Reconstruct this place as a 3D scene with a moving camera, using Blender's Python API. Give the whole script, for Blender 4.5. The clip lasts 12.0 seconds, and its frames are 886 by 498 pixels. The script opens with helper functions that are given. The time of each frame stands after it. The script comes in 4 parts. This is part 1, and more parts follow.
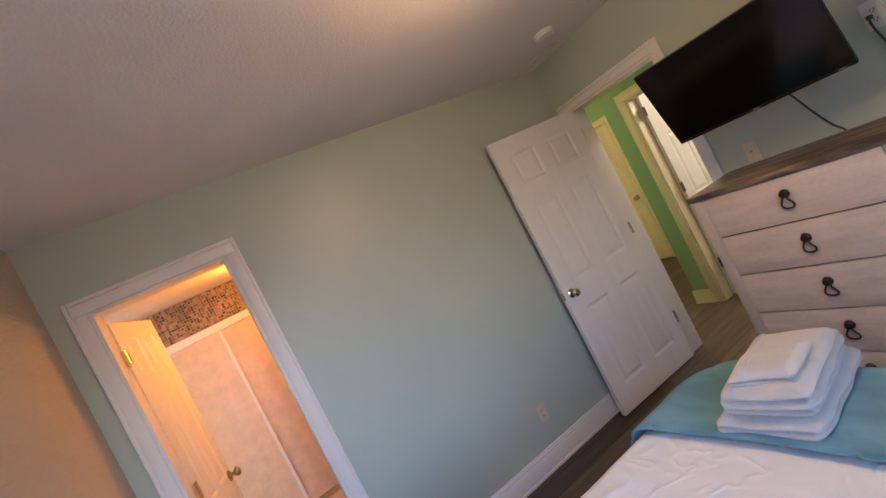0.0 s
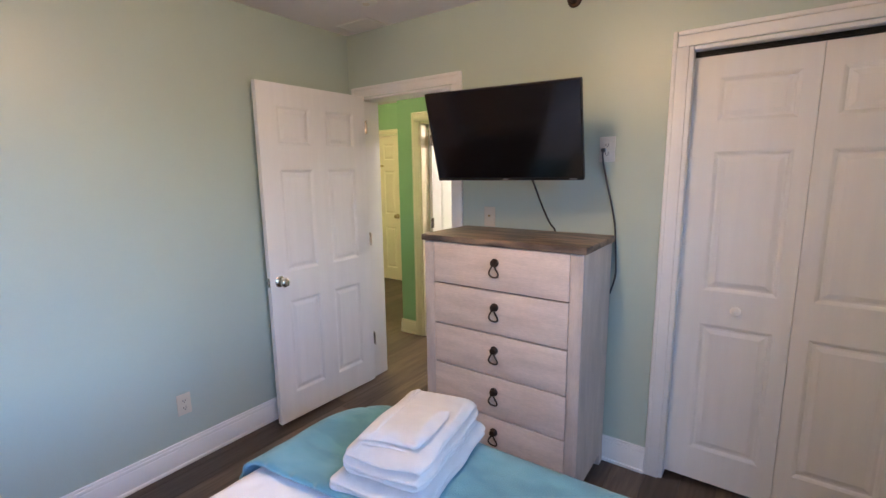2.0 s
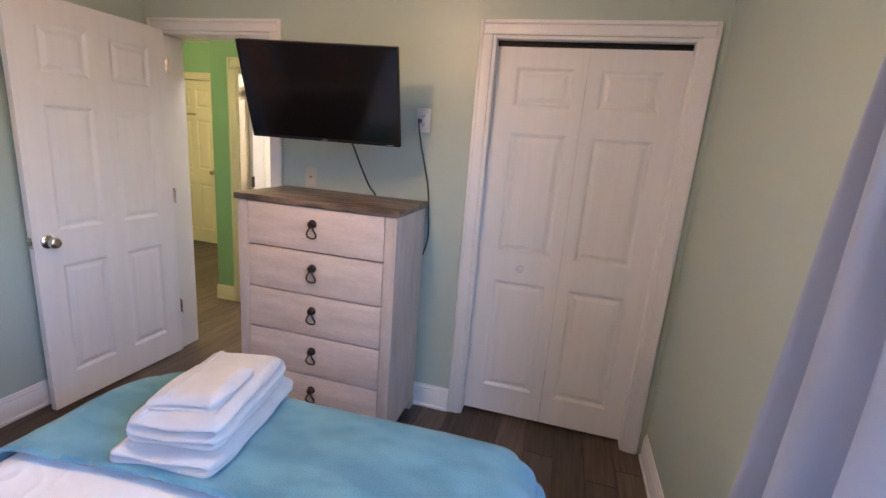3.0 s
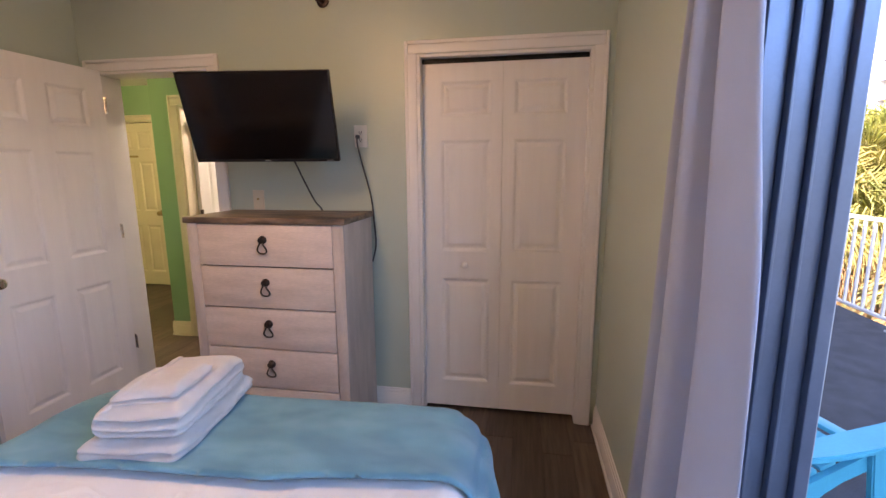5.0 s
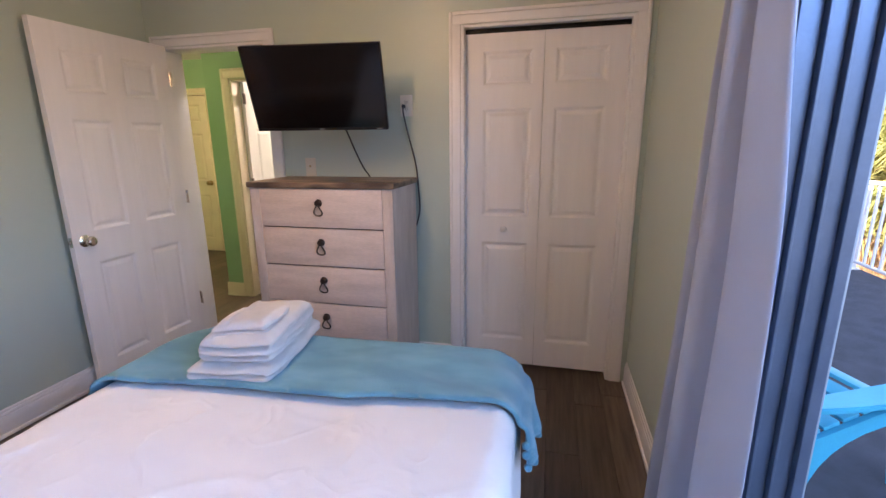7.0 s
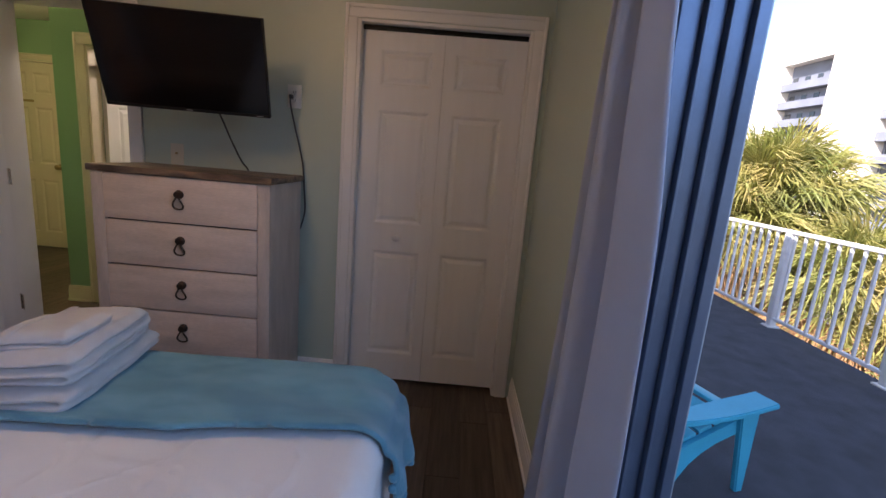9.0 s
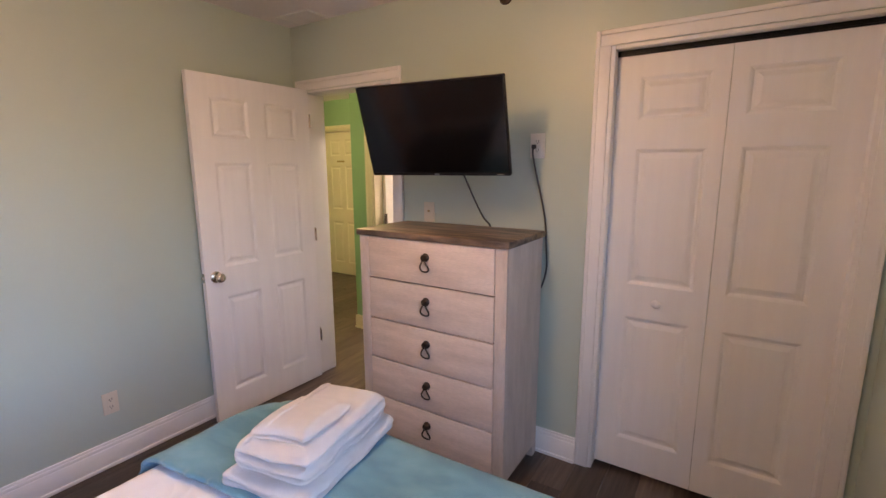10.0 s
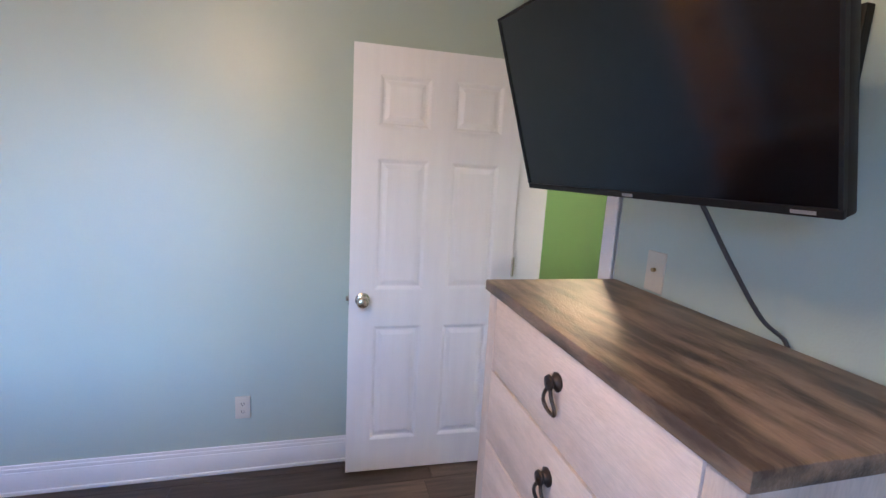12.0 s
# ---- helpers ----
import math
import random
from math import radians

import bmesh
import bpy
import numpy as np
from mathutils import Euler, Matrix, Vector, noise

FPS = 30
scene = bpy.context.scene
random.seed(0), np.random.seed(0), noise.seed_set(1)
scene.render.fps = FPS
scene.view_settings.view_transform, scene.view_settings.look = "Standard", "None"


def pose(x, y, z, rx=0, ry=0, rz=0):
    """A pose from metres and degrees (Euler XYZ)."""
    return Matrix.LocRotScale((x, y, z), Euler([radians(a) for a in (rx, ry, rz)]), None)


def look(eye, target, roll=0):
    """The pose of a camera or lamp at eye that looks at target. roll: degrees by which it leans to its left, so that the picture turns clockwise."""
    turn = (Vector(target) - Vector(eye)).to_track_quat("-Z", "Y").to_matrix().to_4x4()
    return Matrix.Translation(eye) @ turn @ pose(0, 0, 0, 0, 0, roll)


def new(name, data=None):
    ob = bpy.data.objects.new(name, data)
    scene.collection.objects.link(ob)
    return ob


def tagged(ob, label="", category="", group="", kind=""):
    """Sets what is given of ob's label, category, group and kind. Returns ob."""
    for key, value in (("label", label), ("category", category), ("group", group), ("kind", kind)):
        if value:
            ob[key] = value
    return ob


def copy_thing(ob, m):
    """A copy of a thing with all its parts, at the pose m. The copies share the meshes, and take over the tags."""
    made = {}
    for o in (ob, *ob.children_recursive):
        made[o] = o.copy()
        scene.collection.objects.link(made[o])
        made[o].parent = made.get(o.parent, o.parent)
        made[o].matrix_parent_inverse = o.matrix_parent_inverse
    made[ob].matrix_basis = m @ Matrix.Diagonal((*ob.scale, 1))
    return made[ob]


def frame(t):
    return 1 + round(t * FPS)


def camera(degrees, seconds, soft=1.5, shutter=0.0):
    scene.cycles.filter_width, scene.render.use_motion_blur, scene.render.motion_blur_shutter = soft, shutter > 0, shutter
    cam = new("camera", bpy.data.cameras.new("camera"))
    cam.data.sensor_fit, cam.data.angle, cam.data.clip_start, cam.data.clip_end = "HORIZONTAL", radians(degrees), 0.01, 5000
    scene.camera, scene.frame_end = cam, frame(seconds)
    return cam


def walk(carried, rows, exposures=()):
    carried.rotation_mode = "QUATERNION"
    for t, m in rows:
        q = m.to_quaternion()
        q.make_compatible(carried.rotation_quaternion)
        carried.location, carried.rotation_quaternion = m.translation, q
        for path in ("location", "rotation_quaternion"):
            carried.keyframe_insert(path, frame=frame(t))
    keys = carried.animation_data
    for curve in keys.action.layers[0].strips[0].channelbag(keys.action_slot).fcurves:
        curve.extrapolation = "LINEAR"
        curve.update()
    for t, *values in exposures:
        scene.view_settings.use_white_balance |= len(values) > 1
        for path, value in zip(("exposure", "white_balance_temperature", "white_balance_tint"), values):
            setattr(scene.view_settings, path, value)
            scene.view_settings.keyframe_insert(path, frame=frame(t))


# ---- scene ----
cam = camera(89.3, 12.0)
PATH = [
    (0, (-0.037, -0.135, 1.616), (0.843, 1.661, 1.584), -27.3),
    (0.5, (0.03, -0.002, 1.549), (1.232, 1.587, 1.37), -10.3),
    (1, (0.116, 0.067, 1.552), (1.451, 1.548, 1.395), -3.3),
    (1.5, (0.283, 0.035, 1.534), (1.64, 1.495, 1.365), -1.1),
    (2, (0.318, -0.012, 1.537), (1.918, 1.139, 1.197), -0.8),
    (2.5, (0.299, -0.042, 1.57), (1.982, 0.967, 1.182), 1.4),
    (3, (0.294, -0.12, 1.535), (2.177, 0.368, 1.069), 4.5),
    (3.5, (0.266, -0.185, 1.469), (2.199, 0.106, 1.046), 5.7),
    (5.5, (0.062, -0.258, 1.445), (1.99, 0.127, 1.075), -2.3),
    (6, (-0.014, -0.219, 1.437), (1.878, 0.252, 0.991), -2.5),
    (6.5, (-0.045, -0.216, 1.426), (1.823, 0.32, 0.955), -1.7),
    (8.5, (-0.037, -0.214, 1.402), (1.925, -0.19, 1.014), 5.1),
    (9, (0.106, -0.276, 1.367), (2.067, -0.237, 0.977), 4.8),
    (9.5, (0.199, -0.187, 1.507), (2.136, 0.174, 1.163), 2.4),
    (10, (0.436, -0.198, 1.525), (2.091, 0.868, 1.171), -0.2),
    (10.5, (0.74, -0.126, 1.512), (2.282, 1.111, 1.202), 2.9),
    (11, (1.159, -0.069, 1.519), (2.643, 1.24, 1.229), 4.4),
    (11.5, (1.503, 0.014, 1.504), (2.549, 1.682, 1.147), 4.7),
    (12, (1.682, 0.23, 1.524), (2.19, 2.134, 1.181), 3.3),
]
walk(cam, [(t, look(eye, target, roll)) for t, eye, target, roll in PATH],
     exposures=[(0.0, 2.4, 6700, 22), (0.5, 2.62, 6250, 22), (1.0, 2.75, 6350, 20), (1.5, 2.82, 6150, 20), (2.0, 3.05, 5900, 18), (2.5, 3.0, 6000, 20), (3.0, 3.0, 5950, 22), (3.5, 2.95, 6150, 24), (5.5, 2.72, 6900, 28), (6.0, 2.85, 6600, 26),
                (6.7, 2.85, 6300, 25), (8.3, 1.8, 6250, 23), (9.2, 1.6, 6500, 23), (9.5, 2.0, 7800, 33), (10.0, 2.85, 7000, 29), (10.5, 3.15, 6300, 24), (11.0, 3.15, 6250, 19), (11.5, 3.12, 5500, 17), (12.0, 3.22, 5350, 19)])

# ---- world, sun, large lights ----
world = bpy.data.worlds.new("sky")
scene.world = world
world.use_nodes = True
wn = world.node_tree
sky = wn.nodes.new("ShaderNodeTexSky")
sky.sky_type = "NISHITA"
sky.sun_disc = False
sky.sun_elevation, sky.sun_rotation = radians(42), radians(-35)
wn.links.new(sky.outputs[0], wn.nodes["Background"].inputs[0])
wn.nodes["Background"].inputs[1].default_value = 0.15


def lamp(name, kind, m, energy, colour, size):
    data = bpy.data.lights.new(name, kind)
    data.energy, data.color = energy, colour
    if kind == "SUN":
        data.angle = size
    elif kind == "AREA":
        data.shape = "RECTANGLE"
        data.size, data.size_y = size
    else:
        data.shadow_soft_size = size
    ob = new(name, data)
    ob.matrix_world = m
    return ob


lamp("sun", "SUN", look((-20, 28, 31), (0, 0, 0)), 5.0, (1.0, 0.92, 0.80), radians(0.5))
lamp("bedroom_ceiling_bulb", "POINT", pose(1.09, 0.76, 2.21), 2.6, (1.0, 0.62, 0.28), 0.08)
lamp("bathroom_bulb", "POINT", pose(0.25, 3.1, 1.92), 2.9, (1.0, 0.37, 0.045), 0.08)
lamp("hall_bulb", "POINT", pose(3.565, 3.293, 2.12), 6.0, (1.0, 0.68, 0.32), 0.06)
# Added fill that brightens the side room; its source is unseen.
lamp("side_room_fill", "POINT", pose(4.5, 1.6, 2.2), 6, (1.0, 0.86, 0.66), 0.08)
# Two added area lamps stand in for sky light through the sliding door.
lamp("sliding_door_sky_fill", "AREA", look((-0.13, -0.69, 1.10), (0.20, 1.31, 0.42)), 1.15, (0.24, 0.50, 1.0), (1.1, 1.7)).data.spread = radians(68)
lamp("sliding_door_high_sky_fill", "AREA", look((-0.4, -1.35, 2.17), (1.3, 1.2, 1.2)), 6.0, (0.28, 0.55, 1.0), (1.2, 0.3))

# ---- materials ----


def material(name, colour, rough=0.6, metal=0.0, scale=8.0, vary=0.12, bump=0.05, bscale=120.0, stretch=(1, 1, 1), rand=0.0, coat=0.0, spec=0.5, sheen=0.0, second=None, island=False):
    """Two scales of noise over a base colour, with fine relief."""
    m = bpy.data.materials.new(name)
    m.use_nodes = True
    n, l = m.node_tree.nodes, m.node_tree.links
    b = n["Principled BSDF"]
    b.inputs["Roughness"].default_value, b.inputs["Metallic"].default_value = rough, metal
    b.inputs["Coat Weight"].default_value = coat
    b.inputs["Specular IOR Level"].default_value = spec
    b.inputs["Sheen Weight"].default_value = sheen
    tc, mp = n.new("ShaderNodeTexCoord"), n.new("ShaderNodeMapping")
    mp.inputs["Scale"].default_value = stretch
    l.new(tc.outputs["Object"], mp.inputs[0])
    big, fine = n.new("ShaderNodeTexNoise"), n.new("ShaderNodeTexNoise")
    big.inputs["Scale"].default_value, big.inputs["Detail"].default_value = scale, 5
    fine.inputs["Scale"].default_value, fine.inputs["Detail"].default_value = bscale, 4
    for t in (big, fine):
        l.new(mp.outputs[0], t.inputs["Vector"])
    ramp = n.new("ShaderNodeValToRGB")
    two = second or tuple(c * (1 - 2 * vary) for c in colour)
    one = colour if second else tuple(min(1, c * (1 + vary)) for c in colour)
    ramp.color_ramp.elements[0].position, ramp.color_ramp.elements[1].position = 0.3, 0.7
    ramp.color_ramp.elements[0].color, ramp.color_ramp.elements[1].color = (*two, 1), (*one, 1)
    l.new(big.outputs["Fac"], ramp.inputs[0])
    last = ramp.outputs[0]
    grain = n.new("ShaderNodeMixRGB")
    grain.blend_type = "MULTIPLY"
    grain.inputs[0].default_value = min(1, vary * 2)
    l.new(last, grain.inputs[1])
    l.new(fine.outputs["Fac"], grain.inputs[2])
    gain = n.new("ShaderNodeHueSaturation")
    gain.inputs["Value"].default_value = 1 + vary
    l.new(grain.outputs[0], gain.inputs["Color"])
    last = gain.outputs[0]
    if rand:
        info = n.new("ShaderNodeNewGeometry" if island else "ShaderNodeObjectInfo")
        mr = n.new("ShaderNodeMapRange")
        mr.inputs["To Min"].default_value, mr.inputs["To Max"].default_value = 1 - rand, 1 + rand
        l.new(info.outputs["Random Per Island" if island else "Random"], mr.inputs[0])
        hs = n.new("ShaderNodeHueSaturation")
        l.new(mr.outputs[0], hs.inputs["Value"])
        l.new(last, hs.inputs["Color"])
        last = hs.outputs[0]
    l.new(last, b.inputs["Base Color"])
    if bump:
        bp = n.new("ShaderNodeBump")
        bp.inputs["Strength"].default_value, bp.inputs["Distance"].default_value = bump, 0.01
        l.new(fine.outputs["Fac"], bp.inputs["Height"])
        l.new(bp.outputs[0], b.inputs["Normal"])
    return m


def glowing(name, colour, strength):
    m = bpy.data.materials.new(name)
    m.use_nodes = True
    b = m.node_tree.nodes["Principled BSDF"]
    b.inputs["Base Color"].default_value = b.inputs["Emission Color"].default_value = (*colour, 1)
    b.inputs["Emission Strength"].default_value = strength
    return m


def glass(name, tint=(1, 1, 1), rough=0.0):
    """A thin pane: mostly clear, with a mirror layer by Fresnel."""
    m = bpy.data.materials.new(name)
    m.use_nodes = True
    n, l = m.node_tree.nodes, m.node_tree.links
    n.remove(n["Principled BSDF"])
    clear, gloss, mix, fr = n.new("ShaderNodeBsdfTransparent"), n.new("ShaderNodeBsdfGlossy"), n.new("ShaderNodeMixShader"), n.new("ShaderNodeFresnel")
    clear.inputs[0].default_value = (*tint, 1)
    gloss.inputs["Roughness"].default_value = rough
    fr.inputs[0].default_value = 1.45
    l.new(fr.outputs[0], mix.inputs[0])
    l.new(clear.outputs[0], mix.inputs[1])
    l.new(gloss.outputs[0], mix.inputs[2])
    l.new(mix.outputs[0], n["Material Output"].inputs[0])
    return m


M_WALL = material("sage_paint", (0.475, 0.555, 0.485), 0.36, scale=1.3, vary=0.02, bump=0.06, bscale=160, spec=0.55)
# Beige puts warm lamplight into the west wall's colour; no bedside lamp stands there.
M_WARMWALL = material("warm_lit_textured_plaster", (0.52, 0.45, 0.385), 0.8, scale=2, vary=0.05, bump=0.5, bscale=45, stretch=(1, 0.35, 1.6))
M_GREEN = material("green_paint", (0.28, 0.47, 0.28), 0.5, scale=1.3, vary=0.03, bump=0.1, bscale=160)
M_CEIL = material("ceiling_paint", (0.80, 0.765, 0.755), 0.9, scale=2, vary=0.03, bump=0.25, bscale=90)
M_TRIM = material("white_trim_paint", (0.83, 0.82, 0.81), 0.35, scale=3, vary=0.02, bump=0.03, bscale=80)
# Trim paint for the hall, with the lamp's warm light put into its colour.
M_LAMPLIT = material("lamplit_trim_paint", (0.81, 0.72, 0.56), 0.38, scale=3, vary=0.03, bump=0.06, bscale=60)
M_DOOR = material("white_door_paint", (0.82, 0.81, 0.81), 0.38, scale=3, vary=0.02, bump=0.12, bscale=60, stretch=(6, 6, 0.5))
M_PLANK = material("vinyl_plank", (0.13, 0.094, 0.073), 0.42, scale=5, vary=0.2, bump=0.12, bscale=70, stretch=(0.6, 9, 4), rand=0.45, second=(0.05, 0.037, 0.03))
M_GROOVE = material("joint_and_gap_shade", (0.025, 0.02, 0.018), 0.8, bump=0)
M_OAK = material("whitewashed_oak", (0.77, 0.64, 0.565), 0.55, scale=3.4, vary=0.16, bump=0.15, bscale=55, stretch=(3, 0.8, 6), rand=0.05, second=(0.63, 0.515, 0.445))
M_OAKV = material("whitewashed_oak_upright", (0.66, 0.57, 0.515), 0.55, scale=3.5, vary=0.14, bump=0.15, bscale=55, stretch=(4.5, 4.5, 0.8), second=(0.50, 0.425, 0.38))
M_TOP = material("dark_weathered_oak", (0.275, 0.19, 0.13), 0.45, scale=3.6, vary=0.22, bump=0.2, bscale=40, stretch=(6, 1.3, 6), second=(0.072, 0.05, 0.038))
_r = M_TOP.node_tree.nodes["Color Ramp"].color_ramp.elements
_r[0].position, _r[1].position = 0.38, 0.62
M_BRONZE = material("dark_bronze", (0.07, 0.05, 0.042), 0.42, 0.85, vary=0.15)
M_LEATHER = material("hammered_bronze_ring", (0.10, 0.075, 0.06), 0.4, 0.8, vary=0.2, bscale=200)
M_BLACK = material("black_plastic", (0.008, 0.008, 0.009), 0.45, vary=0.05, bump=0.02, spec=0.2)
M_SCREEN = material("dark_glossy_screen", (0.003, 0.003, 0.004), 0.11, vary=0.02, bump=0, spec=0.36)
M_SHEET = material("white_bed_cover", (0.77, 0.785, 0.81), 0.85, scale=5, vary=0.02, bump=0.15, bscale=350, sheen=0.2)


def creased(m, scale, strength):
    """Adds the thin ridges of crumpled cloth to a material's relief."""
    n, l = m.node_tree.nodes, m.node_tree.links
    no, ramp, bp = n.new("ShaderNodeTexNoise"), n.new("ShaderNodeValToRGB"), n.new("ShaderNodeBump")
    no.inputs["Scale"].default_value, no.inputs["Detail"].default_value, no.inputs["Distortion"].default_value = scale, 2.0, 0.35
    e = ramp.color_ramp.elements
    e[0].position, e[0].color = 0.44, (0, 0, 0, 1)
    e[1].position, e[1].color = 0.56, (0, 0, 0, 1)
    top = e.new(0.5)
    top.color = (1, 1, 1, 1)
    l.new(n["Texture Coordinate"].outputs["Object"], no.inputs["Vector"])
    l.new(no.outputs["Fac"], ramp.inputs[0])
    l.new(ramp.outputs[0], bp.inputs["Height"])
    bp.inputs["Strength"].default_value, bp.inputs["Distance"].default_value = strength, 0.012
    l.new(n["Bump"].outputs[0], bp.inputs["Normal"])
    l.new(bp.outputs[0], n["Principled BSDF"].inputs["Normal"])


creased(M_SHEET, 5.5, 0.2)
M_BLANKET = material("teal_plush", (0.15, 0.39, 0.50), 0.9, scale=8, vary=0.11, bump=0.5, bscale=280, stretch=(1.6, 0.7, 1), sheen=0.3, second=(0.085, 0.27, 0.38))
_r = M_BLANKET.node_tree.nodes["Color Ramp"].color_ramp.elements
_r[0].position, _r[1].position = 0.40, 0.66
M_TERRY = material("white_terry", (0.83, 0.82, 0.82), 0.95, scale=20, vary=0.03, bump=0.9, bscale=420, sheen=0.3)
M_CURTAIN = material("grey_curtain", (0.48, 0.53, 0.65), 0.85, scale=6, vary=0.04, bump=0.15, bscale=500, stretch=(1, 1, 0.6), sheen=0.2)


def see_through(m, share_, colour):
    """Mixes in light that passes through cloth."""
    n, l = m.node_tree.nodes, m.node_tree.links
    tr, mix = n.new("ShaderNodeBsdfTranslucent"), n.new("ShaderNodeMixShader")
    tr.inputs[0].default_value = (*colour, 1)
    mix.inputs[0].default_value = share_
    l.new(n["Principled BSDF"].outputs[0], mix.inputs[1])
    l.new(tr.outputs[0], mix.inputs[2])
    l.new(mix.outputs[0], n["Material Output"].inputs[0])


see_through(M_CURTAIN, 0.3, (0.46, 0.51, 0.62))
M_ALU = material("slate_aluminium", (0.095, 0.13, 0.195), 0.4, 0.3, vary=0.06, bump=0.03)
M_BADGE = material("grey_print", (0.22, 0.22, 0.23), 0.5, vary=0.02, bump=0)
M_EDGE = material("blue_grey_aluminium", (0.30, 0.36, 0.42), 0.4, 0.2, vary=0.04, bump=0.02)
M_ALUW = material("white_aluminium", (0.72, 0.71, 0.70), 0.4, vary=0.03, bump=0.02)
M_CHROME = material("satin_nickel", (0.72, 0.68, 0.60), 0.2, 1.0, vary=0.04, bump=0)
M_BRASS = material("worn_brass", (0.45, 0.33, 0.16), 0.35, 1.0, vary=0.1, bump=0.02)
M_PLATE = material("ivory_plate", (0.68, 0.62, 0.50), 0.35, vary=0.02, bump=0)
M_PLATEW = material("white_plate", (0.74, 0.73, 0.69), 0.35, vary=0.02, bump=0)
M_CABLE = material("dark_rubber", (0.06, 0.06, 0.064), 0.5, vary=0.1, bump=0.02)
M_TILE = material("cream_tile", (0.62, 0.50, 0.38), 0.25, scale=3, vary=0.06, bump=0.03, rand=0.06)
M_MOSAIC = material("brown_mosaic", (0.30, 0.19, 0.11), 0.25, scale=8, vary=0.15, bump=0.05, rand=0.75, island=True)
M_GROUT = material("grout", (0.45, 0.38, 0.30), 0.9, vary=0.05)
M_ACRYL = material("shower_wall", (0.72, 0.57, 0.41), 0.25, scale=2, vary=0.05, bump=0.02)
M_FROST = material("frosted_glass", (0.66, 0.51, 0.36), 0.3, scale=12, vary=0.06, bump=0.25, bscale=40)
M_GLASS = glass("clear_glass")
M_CARPET = material("outdoor_carpet", (0.052, 0.056, 0.072), 0.95, scale=6, vary=0.15, bump=0.6, bscale=300)
M_RAIL = material("white_powder_coat", (0.64, 0.65, 0.68), 0.4, scale=4, vary=0.05, bump=0.03)
M_CHAIR = material("turquoise_plastic", (0.035, 0.36, 0.52), 0.4, scale=6, vary=0.05, bump=0.06, bscale=90)
M_STUCCO = material("pale_stucco", (0.72, 0.70, 0.66), 0.9, scale=0.4, vary=0.06, bump=0.1, bscale=20)
# Shade on the balcony fronts is put into this darker grey stucco.
M_SHADEST = material("shaded_stucco", (0.17, 0.19, 0.235), 0.9, scale=0.4, vary=0.08, bump=0.1, bscale=20)
M_PANE = material("dark_window", (0.04, 0.05, 0.06), 0.1, vary=0.1, bump=0)
M_GROUND = material("sandy_scrub", (0.30, 0.25, 0.19), 0.95, scale=0.9, vary=0.2, bump=0.6, bscale=4, second=(0.07, 0.075, 0.055))
M_FROND = material("palm_frond", (0.20, 0.25, 0.07), 0.5, scale=1.5, vary=0.12, bump=0, rand=0.3, island=True, second=(0.42, 0.33, 0.12))
# thin blades let light through
_n, _l = M_FROND.node_tree.nodes, M_FROND.node_tree.links
_mix, _tr = _n.new("ShaderNodeMixShader"), _n.new("ShaderNodeBsdfTranslucent")
_tr.inputs["Color"].default_value = (0.36, 0.38, 0.08, 1)
_mix.inputs[0].default_value = 0.35
_l.new(_n["Principled BSDF"].outputs[0], _mix.inputs[1])
_l.new(_tr.outputs[0], _mix.inputs[2])
_l.new(_mix.outputs[0], _n["Material Output"].inputs["Surface"])
M_DEAD = material("dry_frond", (0.36, 0.21, 0.10), 0.8, scale=2, vary=0.2, bump=0, rand=0.3, island=True)
M_TRUNK = material("palm_trunk", (0.20, 0.15, 0.11), 0.95, scale=9, vary=0.25, bump=0.8, bscale=30)
M_AMBER = glowing("lit_amber_glass", (1.0, 0.47, 0.10), 3.5)
M_DOME = glowing("lit_glass_dome", (1.0, 0.76, 0.48), 5.0)

# ---- building helpers ----


def mesh_of(bm, name, mat, smooth=None):
    bmesh.ops.recalc_face_normals(bm, faces=bm.faces)
    me = bpy.data.meshes.new(name)
    if smooth is not None:
        for f in bm.faces:
            f.smooth = True
    bm.to_mesh(me)
    bm.free()
    me.materials.append(mat)
    if smooth is not None:
        me.set_sharp_from_angle(angle=radians(smooth if smooth > 40 else 24))
    return me


def part(name, bm, mat, parent=None, label="", smooth=None, at=None):
    ob = new(name, mesh_of(bm, name, mat, smooth))
    if at is not None:
        ob.matrix_world = at
    if parent is not None:
        ob.parent = parent
    if label:
        tagged(ob, label)
    return ob


def share(name, src, parent, m):
    """One more part on the mesh of src."""
    ob = new(name, src.data)
    ob.parent = parent
    ob.matrix_basis = m
    return ob


def thing(name, label, category, m=None, group="", kind=""):
    ob = new(name)
    ob.empty_display_size = 0.05
    if m is not None:
        ob.matrix_world = m
    return tagged(ob, label, category, group, kind)


def box(bm, x0, x1, y0, y1, z0, z1, bevel=0.0, seg=2):
    r = bmesh.ops.create_cube(bm, size=1)
    for v in r["verts"]:
        v.co = Vector(((x0 + x1) / 2 + v.co.x * (x1 - x0), (y0 + y1) / 2 + v.co.y * (y1 - y0), (z0 + z1) / 2 + v.co.z * (z1 - z0)))
    if bevel:
        es = list({e for v in r["verts"] for e in v.link_edges})
        bmesh.ops.bevel(bm, geom=es, offset=bevel, segments=seg, affect="EDGES", profile=0.5)
    return bm


def cyl(bm, r, depth, m, seg=20, r2=None):
    bmesh.ops.create_cone(bm, cap_ends=True, segments=seg, radius1=r, radius2=r if r2 is None else r2, depth=depth, matrix=m)
    return bm


def ball(bm, r, m, u=16, v=10):
    bmesh.ops.create_uvsphere(bm, u_segments=u, v_segments=v, radius=r, matrix=m)
    return bm


